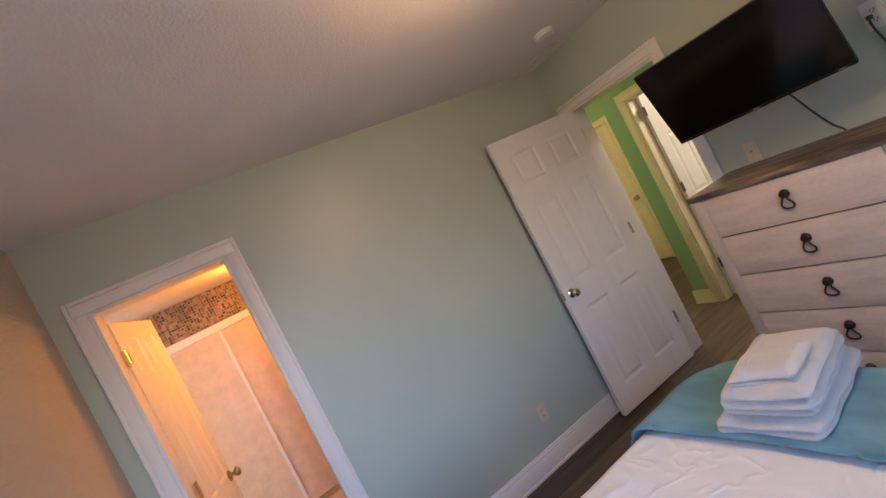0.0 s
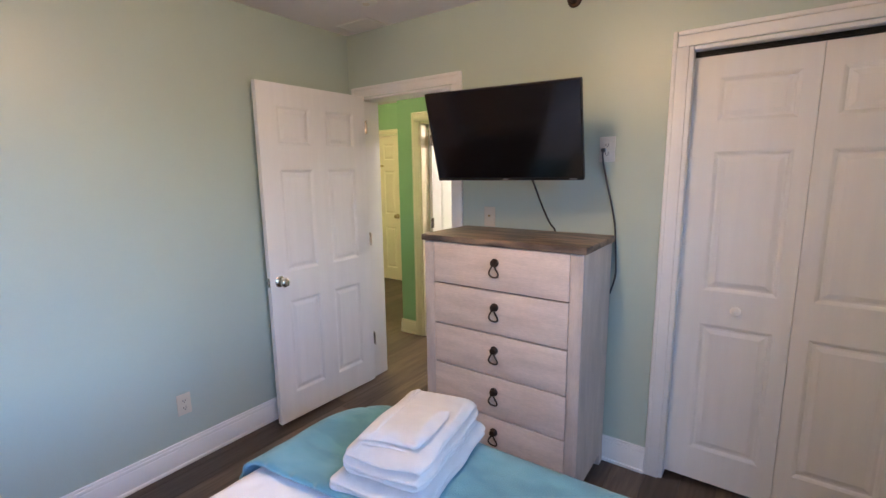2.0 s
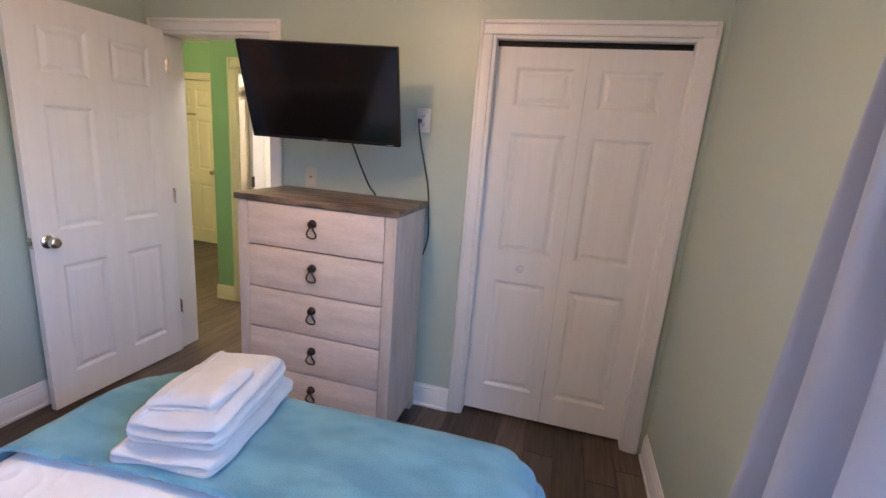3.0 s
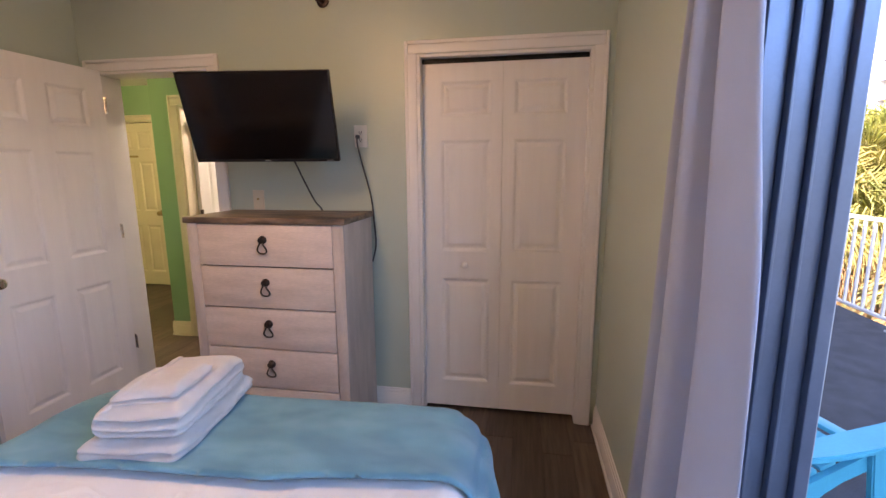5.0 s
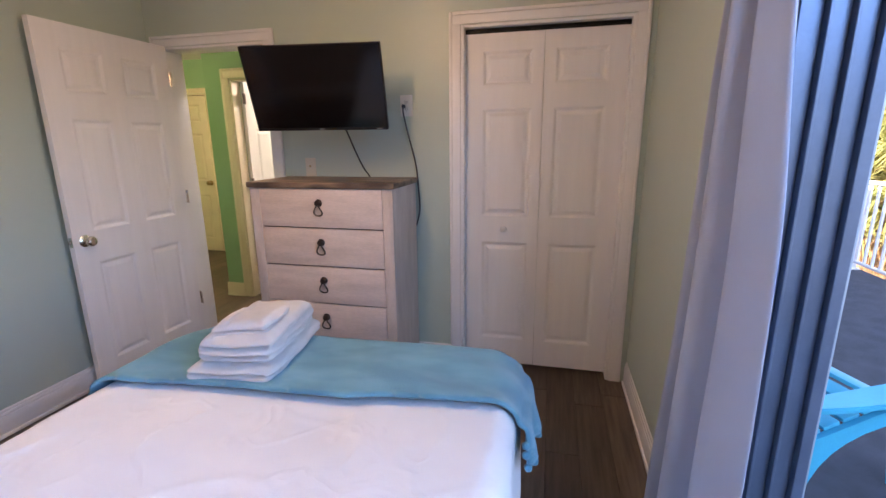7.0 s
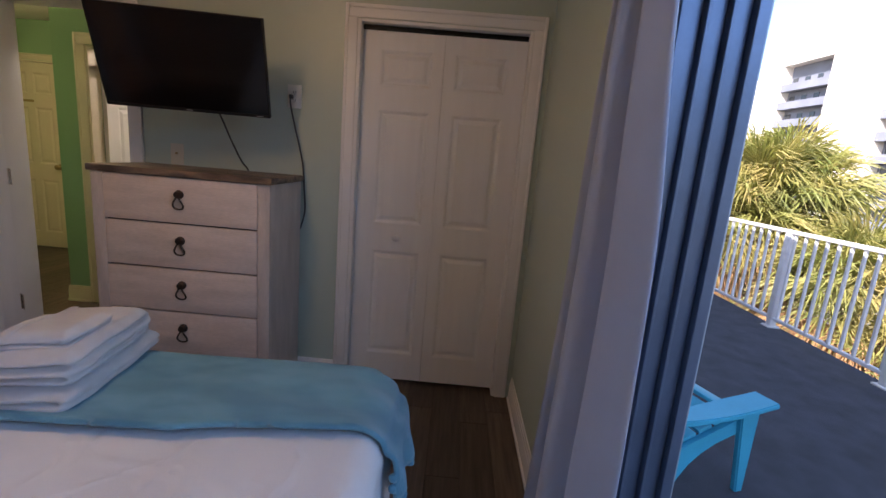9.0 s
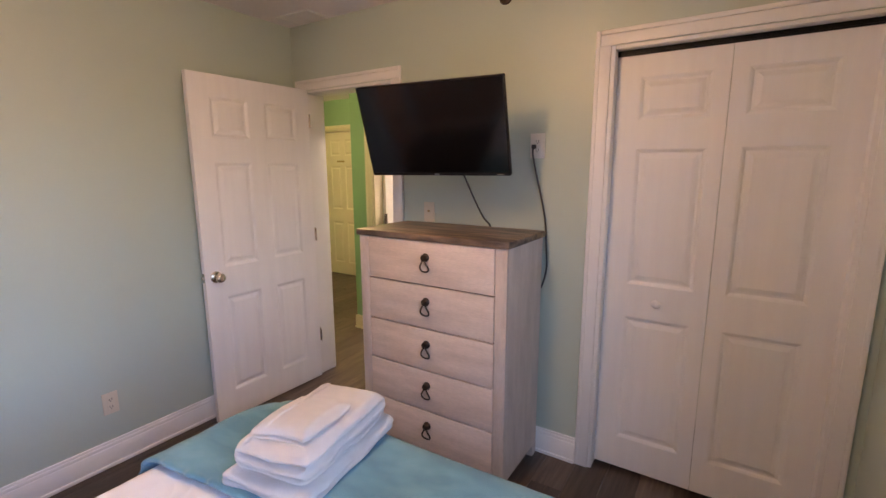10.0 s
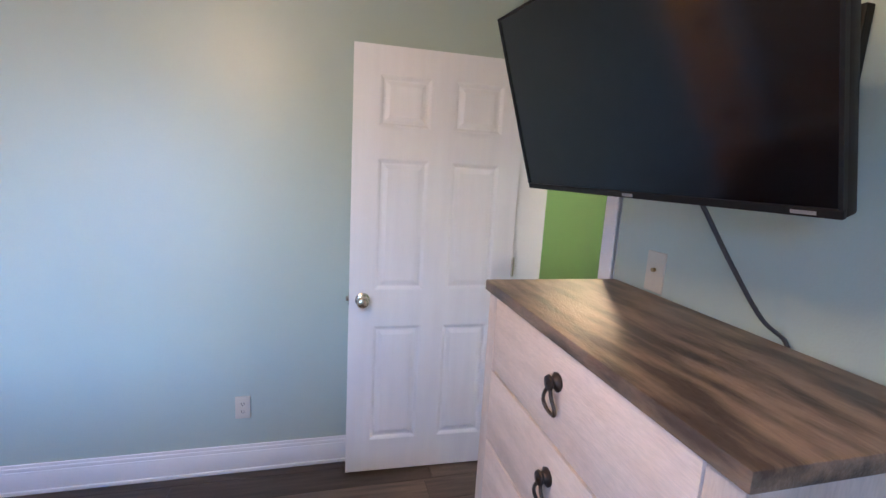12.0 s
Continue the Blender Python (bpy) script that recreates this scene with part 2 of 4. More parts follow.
def lathe(bm, pts, m, seg=24):
    """Turns a profile of (radius, height) about z."""
    rings = []
    for r, z in pts:
        rings.append([bm.verts.new(m @ Vector((r * math.cos(2 * math.pi * i / seg), r * math.sin(2 * math.pi * i / seg), z))) for i in range(seg)])
    for a, b in zip(rings, rings[1:]):
        for i in range(seg):
            bm.faces.new((a[i], a[(i + 1) % seg], b[(i + 1) % seg], b[i]))
    bm.faces.new(rings[0][::-1])
    bm.faces.new(rings[-1])
    return bm


def soft_box(bm, x0, x1, y0, y1, z0, z1, r, n=(20, 20, 6), bend=None):
    """A box of rounded edges with many faces, for cloth; bend moves each point."""
    lo, hi = Vector((x0, y0, z0)), Vector((x1, y1, z1))
    made = {}

    def vert(p):
        key = (round(p.x, 5), round(p.y, 5), round(p.z, 5))
        if key not in made:
            q = Vector([min(max(p[i], lo[i] + r), hi[i] - r) for i in range(3)])
            d = p - q
            s = q + d.normalized() * r if d.length > 1e-9 else p.copy()
            made[key] = bm.verts.new(bend(s) if bend else s)
        return made[key]

    for ax in range(3):
        u, v = [i for i in range(3) if i != ax]
        for side in (lo[ax], hi[ax]):
            for i in range(n[u]):
                for j in range(n[v]):
                    q = []
                    for a, b in ((i, j), (i + 1, j), (i + 1, j + 1), (i, j + 1)):
                        p = Vector((0, 0, 0))
                        p[ax] = side
                        p[u] = lo[u] + (hi[u] - lo[u]) * a / n[u]
                        p[v] = lo[v] + (hi[v] - lo[v]) * b / n[v]
                        q.append(vert(p))
                    if len(set(q)) > 2:
                        bm.faces.new(list(dict.fromkeys(q)))
    return bm


def sweep(name, pts, r, mat, parent=None, label="", category=""):
    """A round cable or bar through the points, as a mesh."""
    bm = bmesh.new()
    path = []
    P = [Vector(p) for p in pts]
    P = [P[0] * 2 - P[1]] + P + [P[-1] * 2 - P[-2]]
    for i in range(1, len(P) - 2):
        for k in range(8):
            t = k / 8
            a, b, c, d = P[i - 1:i + 3]
            path.append(0.5 * (2 * b + (c - a) * t + (2 * a - 5 * b + 4 * c - d) * t * t + (3 * b - a - 3 * c + d) * t ** 3))
    path.append(P[-2])
    rings = []
    for i, p in enumerate(path):
        d = (path[min(i + 1, len(path) - 1)] - path[max(i - 1, 0)]).normalized()
        s = d.orthogonal().normalized() if not rings else (side - d * side.dot(d)).normalized()
        side = s
        w = d.cross(s)
        rings.append([bm.verts.new(p + r * (s * math.cos(a) + w * math.sin(a))) for a in [k * math.pi / 4 for k in range(8)]])
    for a, b in zip(rings, rings[1:]):
        for i in range(8):
            bm.faces.new((a[i], a[(i + 1) % 8], b[(i + 1) % 8], b[i]))
    bm.faces.new(rings[0][::-1]), bm.faces.new(rings[-1])
    ob = part(name, bm, mat, parent, "", 60)
    return tagged(ob, label, category)


# ---- the large structure ----
NORTH, EAST, SOUTH, WEST, TOP = 2.41, 2.595, -0.70, -0.705, 2.455
DOOR_A, DOOR_B, DOOR_H = 1.544, 2.309, 2.036      # doorway to the hall, in the east wall
CLO_A, CLO_B, CLO_H = -0.597, 0.303, 2.045       # closet
BATH_A, BATH_B, BATH_H = -0.548, 0.066, 2.062    # bathroom doorway, in the north wall
GLS_A, GLS_B, GLS_H = -1.0, 1.16, 2.05           # sliding door, in the south wall


def structure(name, boxes, mat, label, category="wall"):
    bm = bmesh.new()
    for b in boxes:
        box(bm, *b)
    return tagged(part(name, bm, mat), label, category, kind="structure")


structure("wall_east", [(EAST, 2.755, SOUTH, CLO_A, 0, TOP), (EAST, 2.755, CLO_A, CLO_B, CLO_H, TOP), (EAST, 2.755, CLO_B, DOOR_A, 0, TOP),
                        (EAST, 2.755, DOOR_A, DOOR_B, DOOR_H, TOP), (EAST, 2.755, DOOR_B, NORTH, 0, TOP)], M_WALL, "pale sage green painted bedroom wall with doorway and closet")
structure("wall_north", [(WEST - 0.12, BATH_A, NORTH, 2.565, 0, TOP), (BATH_A, BATH_B, NORTH, 2.565, BATH_H, TOP), (BATH_B, 2.755, NORTH, 2.565, 0, TOP)], M_WALL,
          "pale sage green painted wall with bathroom doorway")
structure("wall_south", [(WEST - 0.12, GLS_A, -0.86, SOUTH, 0, TOP)] if GLS_A > WEST else [(GLS_A, WEST, -0.86, SOUTH, 0, TOP)], M_WALL, "sage green painted wall beside the sliding door")
structure("wall_south_2", [(GLS_B, 2.755, -0.86, SOUTH, 0, TOP), (WEST - 0.12, GLS_B, -0.86, SOUTH, GLS_H, TOP)], M_WALL, "sage green painted wall above and beside the sliding door")
structure("wall_west", [(WEST - 0.12, WEST, -0.86, NORTH, 0, TOP)], M_WARMWALL, "brush-textured wall behind the bed head, coloured beige for warm lamplight")
structure("ceiling", [(WEST - 0.12, 2.755, -0.86, 2.565, TOP, TOP + 0.12)], M_CEIL, "off-white matt painted bedroom ceiling", "ceiling")
# closet behind the bifold doors
structure("wall_closet", [(3.35, 3.4, -0.86, 0.6, 0, TOP), (2.755, 3.4, -0.91, -0.86, 0, TOP), (2.755, 3.4, 0.6, 0.65, 0, TOP)], M_WALL, "plain painted closet walls")
structure("ceiling_closet", [(2.755, 3.4, -0.91, 0.65, TOP, TOP + 0.05)], M_CEIL, "plain closet ceiling", "ceiling")
# hall
HX, HY, FX, FY = 3.505, 2.772, 5.05, 5.0
SD_A, SD_B, SD_H = 1.75, 2.515, 1.968  # side room doorway in the hall's east wall
FD_A, FD_B, FD_H = 4.07, 4.785, 2.045   # far door
structure("wall_hall", [(HX, 3.60, SD_B, HY, 0, TOP), (HX, 3.60, SD_A, SD_B, SD_H, TOP), (HX, 3.60, 0.7, SD_A, 0, TOP), (3.60, FX, HY - 0.11, HY, 0, TOP)], M_GREEN,
          "bright green painted hall wall with a doorway")
structure("wall_hall_far", [(FX, FX + 0.1, HY - 0.11, FD_A, 0, TOP), (FX, FX + 0.1, FD_A, FD_B, FD_H, TOP), (FX, FX + 0.1, FD_B, FY + 0.1, 0, TOP)], M_GREEN, "green painted wall at the end of the hall")
structure("wall_hall_north", [(2.755, FX, FY, FY + 0.1, 0, TOP), (2.655, 2.755, 2.565, FY + 0.1, 0, TOP), (2.755, HX, 0.65, 0.7, 0, TOP)], M_GREEN, "green painted side wall of the hall")
# Unseen box, added to stop outdoor light leaking under the far door.
structure("light_stop_far_door", [(FX + 0.15, FX + 0.2, FD_A - 0.1, FD_B + 0.1, -0.05, TOP), (FX + 0.1, FX + 0.15, FD_A - 0.1, FD_A - 0.05, -0.05, TOP), (FX + 0.1, FX + 0.15, FD_B + 0.05, FD_B + 0.1, -0.05, TOP)], M_GREEN, "unseen wall added to block light behind the far door")
structure("ceiling_hall", [(2.755, FX + 0.1, 0.65, FY + 0.1, TOP, TOP + 0.1)], M_CEIL, "off-white painted hall ceiling", "ceiling")
structure("wall_side_room", [(3.60, 5.6, 0.6, 0.7, 0, TOP), (5.5, 5.6, 0.7, HY - 0.11, 0, TOP), (5.15, 5.6, HY - 0.11, HY, 0, TOP)], M_TRIM, "plain white walls of the room across the hall")
structure("ceiling_side_room", [(FX + 0.1, 5.6, 0.6, HY, TOP, TOP + 0.1)], M_CEIL, "plain ceiling of the room across the hall", "ceiling")
# bathroom
BY, BTOP = 4.55, 2.12
structure("wall_bathroom", [(-1.3, 0.75, BY, BY + 0.1, 0, BTOP), (-1.3, -1.2, 2.565, BY, 0, BTOP), (0.65, 0.75, 2.565, BY, 0, BTOP)], M_ACRYL, "warm cream bathroom and shower walls")
structure("ceiling_bathroom", [(-1.3, 0.75, 2.565, BY + 0.1, BTOP, BTOP + 0.1)], M_CEIL, "low cream bathroom ceiling", "ceiling")


def casing(name, a, b, h, w, face, axis, sign, label, mat=M_TRIM, depth=0.12, left=None):
    """Door trim with a stepped profile round an opening a..b along y (axis x) or x (axis y); jamb lining behind it."""
    bm = bmesh.new()

    def bar(u0, u1, z0, z1, d0, d1, bev=0.003):
        lo, hi = sorted((face + sign * d0, face + sign * d1))
        if axis == "x":
            box(bm, lo, hi, u0, u1, z0, z1, bev)
        else:
            box(bm, u0, u1, lo, hi, z0, z1, bev)
    wl = w if left is None else left
    for u0, u1, ui in ((a - w, a - 0.006, 1), (b + 0.006, b + wl, -1)):
        bar(u0, u1, 0, h + 0.006, -0.002, 0.012)
        o0, o1 = (u0, u0 + 0.02) if ui == 1 else (u1 - 0.02, u1)
        bar(o0, o1, 0, h + w - 0.0005, -0.002, 0.016, 0.006)
    bar(a - w + 0.0205, b + wl - 0.0205, h + 0.006, h + w - 0.0205, -0.002, 0.0118)
    bar(a - w + 0.0203, b + wl - 0.0203, h + w - 0.02, h + w, -0.002, 0.016, 0.006)
    bar(a - 0.008, a + 0.012, 0, h + 0.004, -depth - 0.004, 0.003)
    bar(b - 0.012, b + 0.008, 0, h + 0.004, -depth - 0.004, 0.003)
    bar(a + 0.012, b - 0.012, h - 0.012, h + 0.004, -depth - 0.004, 0.003)
    return tagged(part(name, bm, mat, smooth=35), label, "door trim", kind="structure")


casing("trim_bedroom_door", DOOR_A, DOOR_B, DOOR_H, 0.072, EAST, "x", -1, "white painted moulded door casing", depth=0.16, left=0.068)
casing("trim_closet", CLO_A, CLO_B, CLO_H, 0.072, EAST, "x", -1, "white painted moulded closet casing", depth=0.15)
casing("trim_bathroom_door", BATH_A, BATH_B, BATH_H, 0.08, NORTH, "y", -1, "white painted moulded bathroom door casing", depth=0.15)
casing("trim_side_room", SD_A, SD_B, SD_H, 0.085, HX, "x", -1, "hall door casing, paint tinted cream for warm lamplight", M_LAMPLIT, depth=0.105)
casing("trim_far_door", FD_A, FD_B, FD_H, 0.07, FX, "x", -1, "casing of the far hall door, paint tinted cream for warm lamplight", M_LAMPLIT, depth=0.1)


def skirting(name, runs, h=0.13, mat=M_TRIM):
    """Baseboard pieces: (x0, y0, x1, y1, nx, ny) along a wall, facing (nx, ny)."""
    bm = bmesh.new()
    for x0, y0, x1, y1, nx, ny in runs:
        for z0, z1, d in ((0, h - 0.032, 0.014), (h - 0.034, h - 0.014, 0.0115), (h - 0.017, h, 0.007), (0, 0.018, 0.022)):
            xs, ys = sorted((x0, x1)), sorted((y0, y1))
            if nx:
                xs = sorted((x0 - nx * 0.002, x0 + nx * d))
            else:
                ys = sorted((y0 - ny * 0.002, y0 + ny * d))
            box(bm, *xs, *ys, z0, z1, 0.003)
    return tagged(part(name, bm, mat, smooth=35), "white painted moulded baseboard", "baseboard", kind="structure")


skirting("baseboard", [(BATH_B + 0.081, NORTH, EAST - 0.02, NORTH, 0, -1)], 0.14)
skirting("baseboard_2", [(EAST, CLO_B + 0.073, EAST, DOOR_A - 0.073, -1, 0)], 0.14)
skirting("baseboard_3", [(GLS_B + 0.06, SOUTH, EAST - 0.02, SOUTH, 0, 1)], 0.14)
skirting("baseboard_4", [(WEST, SOUTH, WEST, NORTH, 1, 0)], 0.14)
skirting("baseboard_5", [(HX, SD_B + 0.086, HX, HY, -1, 0), (HX - 0.014, HY, FX, HY, 0, 1)], 0.13, M_LAMPLIT)
skirting("baseboard_6", [(2.755, FY, FX, FY, 0, -1), (FX, FD_B + 0.071, FX, FY, -1, 0)], 0.13, M_LAMPLIT)

# ---- doors ----


def panelled(w, h, t, rows, cols, parent, name="leaf", mat=M_DOOR):
    """A moulded door leaf in x 0..w, y 0..t, z 0..h with sunk panels on both faces; each raised panel is a part of the leaf."""
    xs, zs = sorted({0, w, *[c for p in cols for c in p]}), sorted({0, h, *[r for p in rows for r in p]})
    bm = bmesh.new()
    rings = ((0.0, 0.0), (0.009, 0.004), (0.016, 0.009), (0.026, 0.009))

    def quad(pts):
        bm.faces.new([bm.verts.new(p) for p in pts])
    for y, s in ((0, 1), (t, -1)):
        for x0, x1 in zip(xs, xs[1:]):
            for z0, z1 in zip(zs, zs[1:]):
                if (x0, x1) in cols and (z0, z1) in rows:
                    for (i0, d0), (i1, d1) in zip(rings, rings[1:]):
                        A = [(x0 + i0, y + s * d0, z0 + i0), (x1 - i0, y + s * d0, z0 + i0), (x1 - i0, y + s * d0, z1 - i0), (x0 + i0, y + s * d0, z1 - i0)]
                        B = [(x0 + i1, y + s * d1, z0 + i1), (x1 - i1, y + s * d1, z0 + i1), (x1 - i1, y + s * d1, z1 - i1), (x0 + i1, y + s * d1, z1 - i1)]
                        for k in range(4):
                            quad((A[k], A[(k + 1) % 4], B[(k + 1) % 4], B[k]))
                else:
                    quad(((x0, y, z0), (x1, y, z0), (x1, y, z1), (x0, y, z1)))
    quad(((0, 0, 0), (0, t, 0), (0, t, h), (0, 0, h)))
    quad(((w, 0, 0), (w, t, 0), (w, t, h), (w, 0, h)))
    quad(((0, 0, 0), (w, 0, 0), (w, t, 0), (0, t, 0)))
    quad(((0, 0, h), (w, 0, h), (w, t, h), (0, t, h)))
    bmesh.ops.remove_doubles(bm, verts=bm.verts, dist=0.0004)
    leaf = part(name, bm, mat, parent)
    for x0, x1 in cols:
        for z0, z1 in rows:
            bm = bmesh.new()
            for y, s in ((0.0088, 1), (t - 0.0088, -1)):
                a, b = 0.0255, 0.045
                if x1 - x0 < 0.12:
                    b = 0.036
                lo = [bm.verts.new(p) for p in ((x0 + a, y, z0 + a), (x1 - a, y, z0 + a), (x1 - a, y, z1 - a), (x0 + a, y, z1 - a))]
                hi = [bm.verts.new((p[0], y - s * 0.0065, p[1])) for p in ((x0 + b, z0 + b), (x1 - b, z0 + b), (x1 - b, z1 - b), (x0 + b, z1 - b))]
                bm.faces.new(hi), bm.faces.new(lo)
                for k in range(4):
                    bm.faces.new((lo[k], lo[(k + 1) % 4], hi[(k + 1) % 4], hi[k]))
            part("raised_panel", bm, mat, leaf)
    return leaf


def knob_set(parent, x, z, t, mat, both=True):
    for s, y in ((-1, 0), (1, t)) if both else ((-1, 0),):
        bm = bmesh.new()
        m = Matrix.Translation((x, y, z)) @ Euler((radians(90 if s < 0 else -90), 0, 0)).to_matrix().to_4x4()
        lathe(bm, [(0.0, -0.001), (0.033, 0.0), (0.034, 0.004), (0.026, 0.011), (0.013, 0.014), (0.012, 0.03), (0.018, 0.034), (0.027, 0.042), (0.029, 0.052), (0.025, 0.061), (0.016, 0.066), (0.0, 0.067)], m, 24)
        part("door_knob", bm, mat, parent, "round satin metal knob", 50)


def hinge(parent, m, mat, name="hinge"):
    bm = bmesh.new()
    cyl(bm, 0.007, 0.09, pose(0, 0, 0), 12)
    box(bm, 0, 0.034, -0.0035, -0.0005, -0.045, 0.045)
    box(bm, -0.034, 0, -0.0035, -0.0005, -0.045, 0.045)
    ob = part(name, bm, mat, parent, "", 40)
    ob.matrix_basis = m
    return ob


ROWS6 = [(0.17, 0.765), (0.945, 1.55), (1.69, 1.91)]


def aim(p, q):
    """A frame at p whose x axis points at q in plan."""
    return pose(p[0], p[1], p[2], 0, 0, math.degrees(math.atan2(q[1] - p[1], q[0] - p[0])))


# bedroom door, standing open into the room: local x from the free edge to the hinges, local -y faces the bed
bdoor = thing("door_1", "white six-panel bedroom door standing wide open", "door", aim((1.791, 2.284, 0.012), (2.580, 2.259)), kind="structure")
leaf = panelled(0.79, 2.03, 0.035, ROWS6, [(0.115, 0.345), (0.455, 0.685)], bdoor)
knob_set(leaf, 0.062, 0.897, 0.035, M_CHROME)
bm = bmesh.new()
box(bm, -0.002, 0.001, 0.006, 0.029, 0.87, 0.925)
box(bm, -0.014, 0, 0.011, 0.024, 0.888, 0.908, 0.003)
part("latch", bm, M_CHROME, leaf, "metal latch plate and bolt")
for z in (0.32, 1.06, 1.83):
    hinge(bdoor, pose(0.795, 0.0, z, 0, 0, 60), M_CHROME)

# bathroom door, open inwards
badoor = thing("door_2", "cream-lit white bathroom door opened inwards", "door", aim((-0.53, 2.57, 0.012), (-0.44, 3.14)), kind="structure")
leaf = panelled(0.59, 2.0, 0.035, ROWS6, [(0.09, 0.265), (0.325, 0.50)], badoor)
knob_set(leaf, 0.53, 0.93, 0.035, M_BRASS)
for z in (0.32, 1.06, 1.8):
    hinge(badoor, pose(0.0, -0.004, z), M_CHROME)

# side room door, open away from the hall
sdoor = thing("door_3", "white six-panel door open into the room across the hall", "door", aim((3.61, 2.465, 0.012), (4.37, 2.405)), kind="structure")
leaf = panelled(0.74, 2.0, 0.035, ROWS6, [(0.105, 0.32), (0.42, 0.635)], sdoor)
knob_set(leaf, 0.68, 0.93, 0.035, M_BRASS)
for z in (0.32, 1.06, 1.8):
    hinge(sdoor, pose(-0.012, -0.006, z, 0, 0, 20), M_BRONZE)

# far hall door, shut
fdoor = thing("door_4", "closed six-panel door at the end of the hall, tinted cream for lamplight", "door", pose(FX + 0.02, FD_A + 0.014, 0.012, 0, 0, 90), kind="structure")
leaf = panelled(FD_B - FD_A - 0.028, 2.01, 0.035, ROWS6, [(0.1, 0.3), (0.372, 0.572)], fdoor, mat=M_LAMPLIT)
knob_set(leaf, 0.06, 0.92, 0.035, M_BRASS)
bm = bmesh.new()
box(bm, 0.30, 0.44, 0.037, 0.042, 1.60, 1.625)
for i in range(5):
    box(bm, 0.31 + 0.026 * i, 0.325 + 0.026 * i, 0.042, 0.0425, 1.606, 1.619)
part("name_plate", bm, M_BRASS, leaf, "small dark plate with raised letters")

# closet bifold doors
clo = []
for i in range(2):
    y1 = CLO_B - 0.013 - i * 0.4395
    d = thing("closet_door", "white three-panel bifold closet door leaf", "closet door", pose(EAST + 0.055, y1, 0.022, 0, 0, -90), group="bifold closet doors", kind="structure")
    leaf = panelled(0.4375, 1.997, 0.032, [(0.165, 0.80), (0.96, 1.585), (1.71, 1.895)], [(0.10, 0.378) if i == 0 else (0.06, 0.338)], d)
    if i == 0:
        bm = bmesh.new()
        lathe(bm, [(0, -0.001), (0.013, 0), (0.011, 0.008), (0.016, 0.016), (0.02, 0.024), (0.017, 0.031), (0.008, 0.034), (0, 0.0345)], Matrix.Translation((0.236, 0, 0.885)) @ Euler((radians(90), 0, 0)).to_matrix().to_4x4())
        part("door_knob", bm, M_DOOR, leaf, "round white wooden knob", 50)
    clo.append(d)
bm = bmesh.new()
box(bm, EAST + 0.045, EAST + 0.085, CLO_A + 0.013, CLO_B - 0.013, CLO_H - 0.03, CLO_H - 0.013)
box(bm, EAST + 0.05, EAST + 0.055, CLO_A + 0.013, CLO_B - 0.013, CLO_H - 0.036, CLO_H - 0.03)
tagged(part("closet_track", bm, M_BLACK), "dark metal bifold track under the closet head", "door track")

# ---- dresser ----
dresser = thing("dresser", "whitewashed oak five-drawer chest with dark top", "dresser", pose(2.146, 1.004, 0))
DW, DD = 0.422, 0.425  # half width of the body, depth
for nm, bx in (("side_panel", (0.0305, DD, -DW + 0.001, -DW + 0.02, 0.06, 1.187)), ("side_panel", (0.0305, DD, DW - 0.02, DW - 0.001, 0.06, 1.187)),
               ("back_panel", (DD - 0.012, DD - 0.002, -DW + 0.02, DW - 0.02, 0.08, 1.187)), ("bottom_panel", (0.03, DD - 0.012, -DW + 0.02, DW - 0.02, 0.075, 0.09))):
    bm = bmesh.new()
    box(bm, *bx, 0.001, 1)
    part(nm, bm, M_OAKV, dresser)
for s in (-1, 1):
    bm = bmesh.new()
    y0, y1 = sorted((s * DW, s * (DW - 0.058)))
    box(bm, 0.006, 0.03, y0, y1, 0.0, 1.187, 0.003)
    part("front_stile", bm, M_OAKV, dresser, smooth=35)
    bm = bmesh.new()
    y0, y1 = sorted((s * DW, s * (DW - 0.13)))
    prof = [(y0, 0), (y0, 0.075), (y1, 0.075), (y1, 0.06), (y1 - 0.25 * (y1 - y0), 0.05), (y1 - 0.45 * (y1 - y0), 0.02), (y1 - 0.5 * (y1 - y0), 0)] if s < 0 else \
           [(y1, 0), (y1, 0.075), (y0, 0.075), (y0, 0.06), (y0 + 0.25 * (y1 - y0), 0.05), (y0 + 0.45 * (y1 - y0), 0.02), (y0 + 0.5 * (y1 - y0), 0)]
    a = [bm.verts.new((0.0, y, z)) for y, z in prof]
    b = [bm.verts.new((0.0055, y, z)) for y, z in prof]
    bm.faces.new(a), bm.faces.new(b[::-1])
    for k in range(len(a)):
        bm.faces.new((a[k], a[(k + 1) % len(a)], b[(k + 1) % len(a)], b[k]))
    part("bracket_foot", bm, M_OAKV, dresser)
    bm = bmesh.new()
    box(bm, DD - 0.05, DD, min(s * DW, s * (DW - 0.03)), max(s * DW, s * (DW - 0.03)), 0.0, 0.06)
    part("back_foot", bm, M_OAKV, dresser)
bm = bmesh.new()
box(bm, 0.008, 0.028, -DW + 0.0585, DW - 0.0585, 0.075, 0.098, 0.002)
part("bottom_rail", bm, M_OAK, dresser)
bm = bmesh.new()
box(bm, -0.006, DD + 0.005, -DW - 0.012, DW + 0.012, 1.187, 1.218, 0.004)
part("top", bm, M_TOP, dresser, "dark weathered oak top", 35)
# Near-black sheet painted in as the shade inside the drawer gaps.
bm = bmesh.new()
box(bm, 0.0245, 0.0285, -DW + 0.0585, DW - 0.0585, 0.098, 1.187)
part("gap_shade", bm, M_GROOVE, dresser, "dark sheet added as shade behind the drawer gaps")
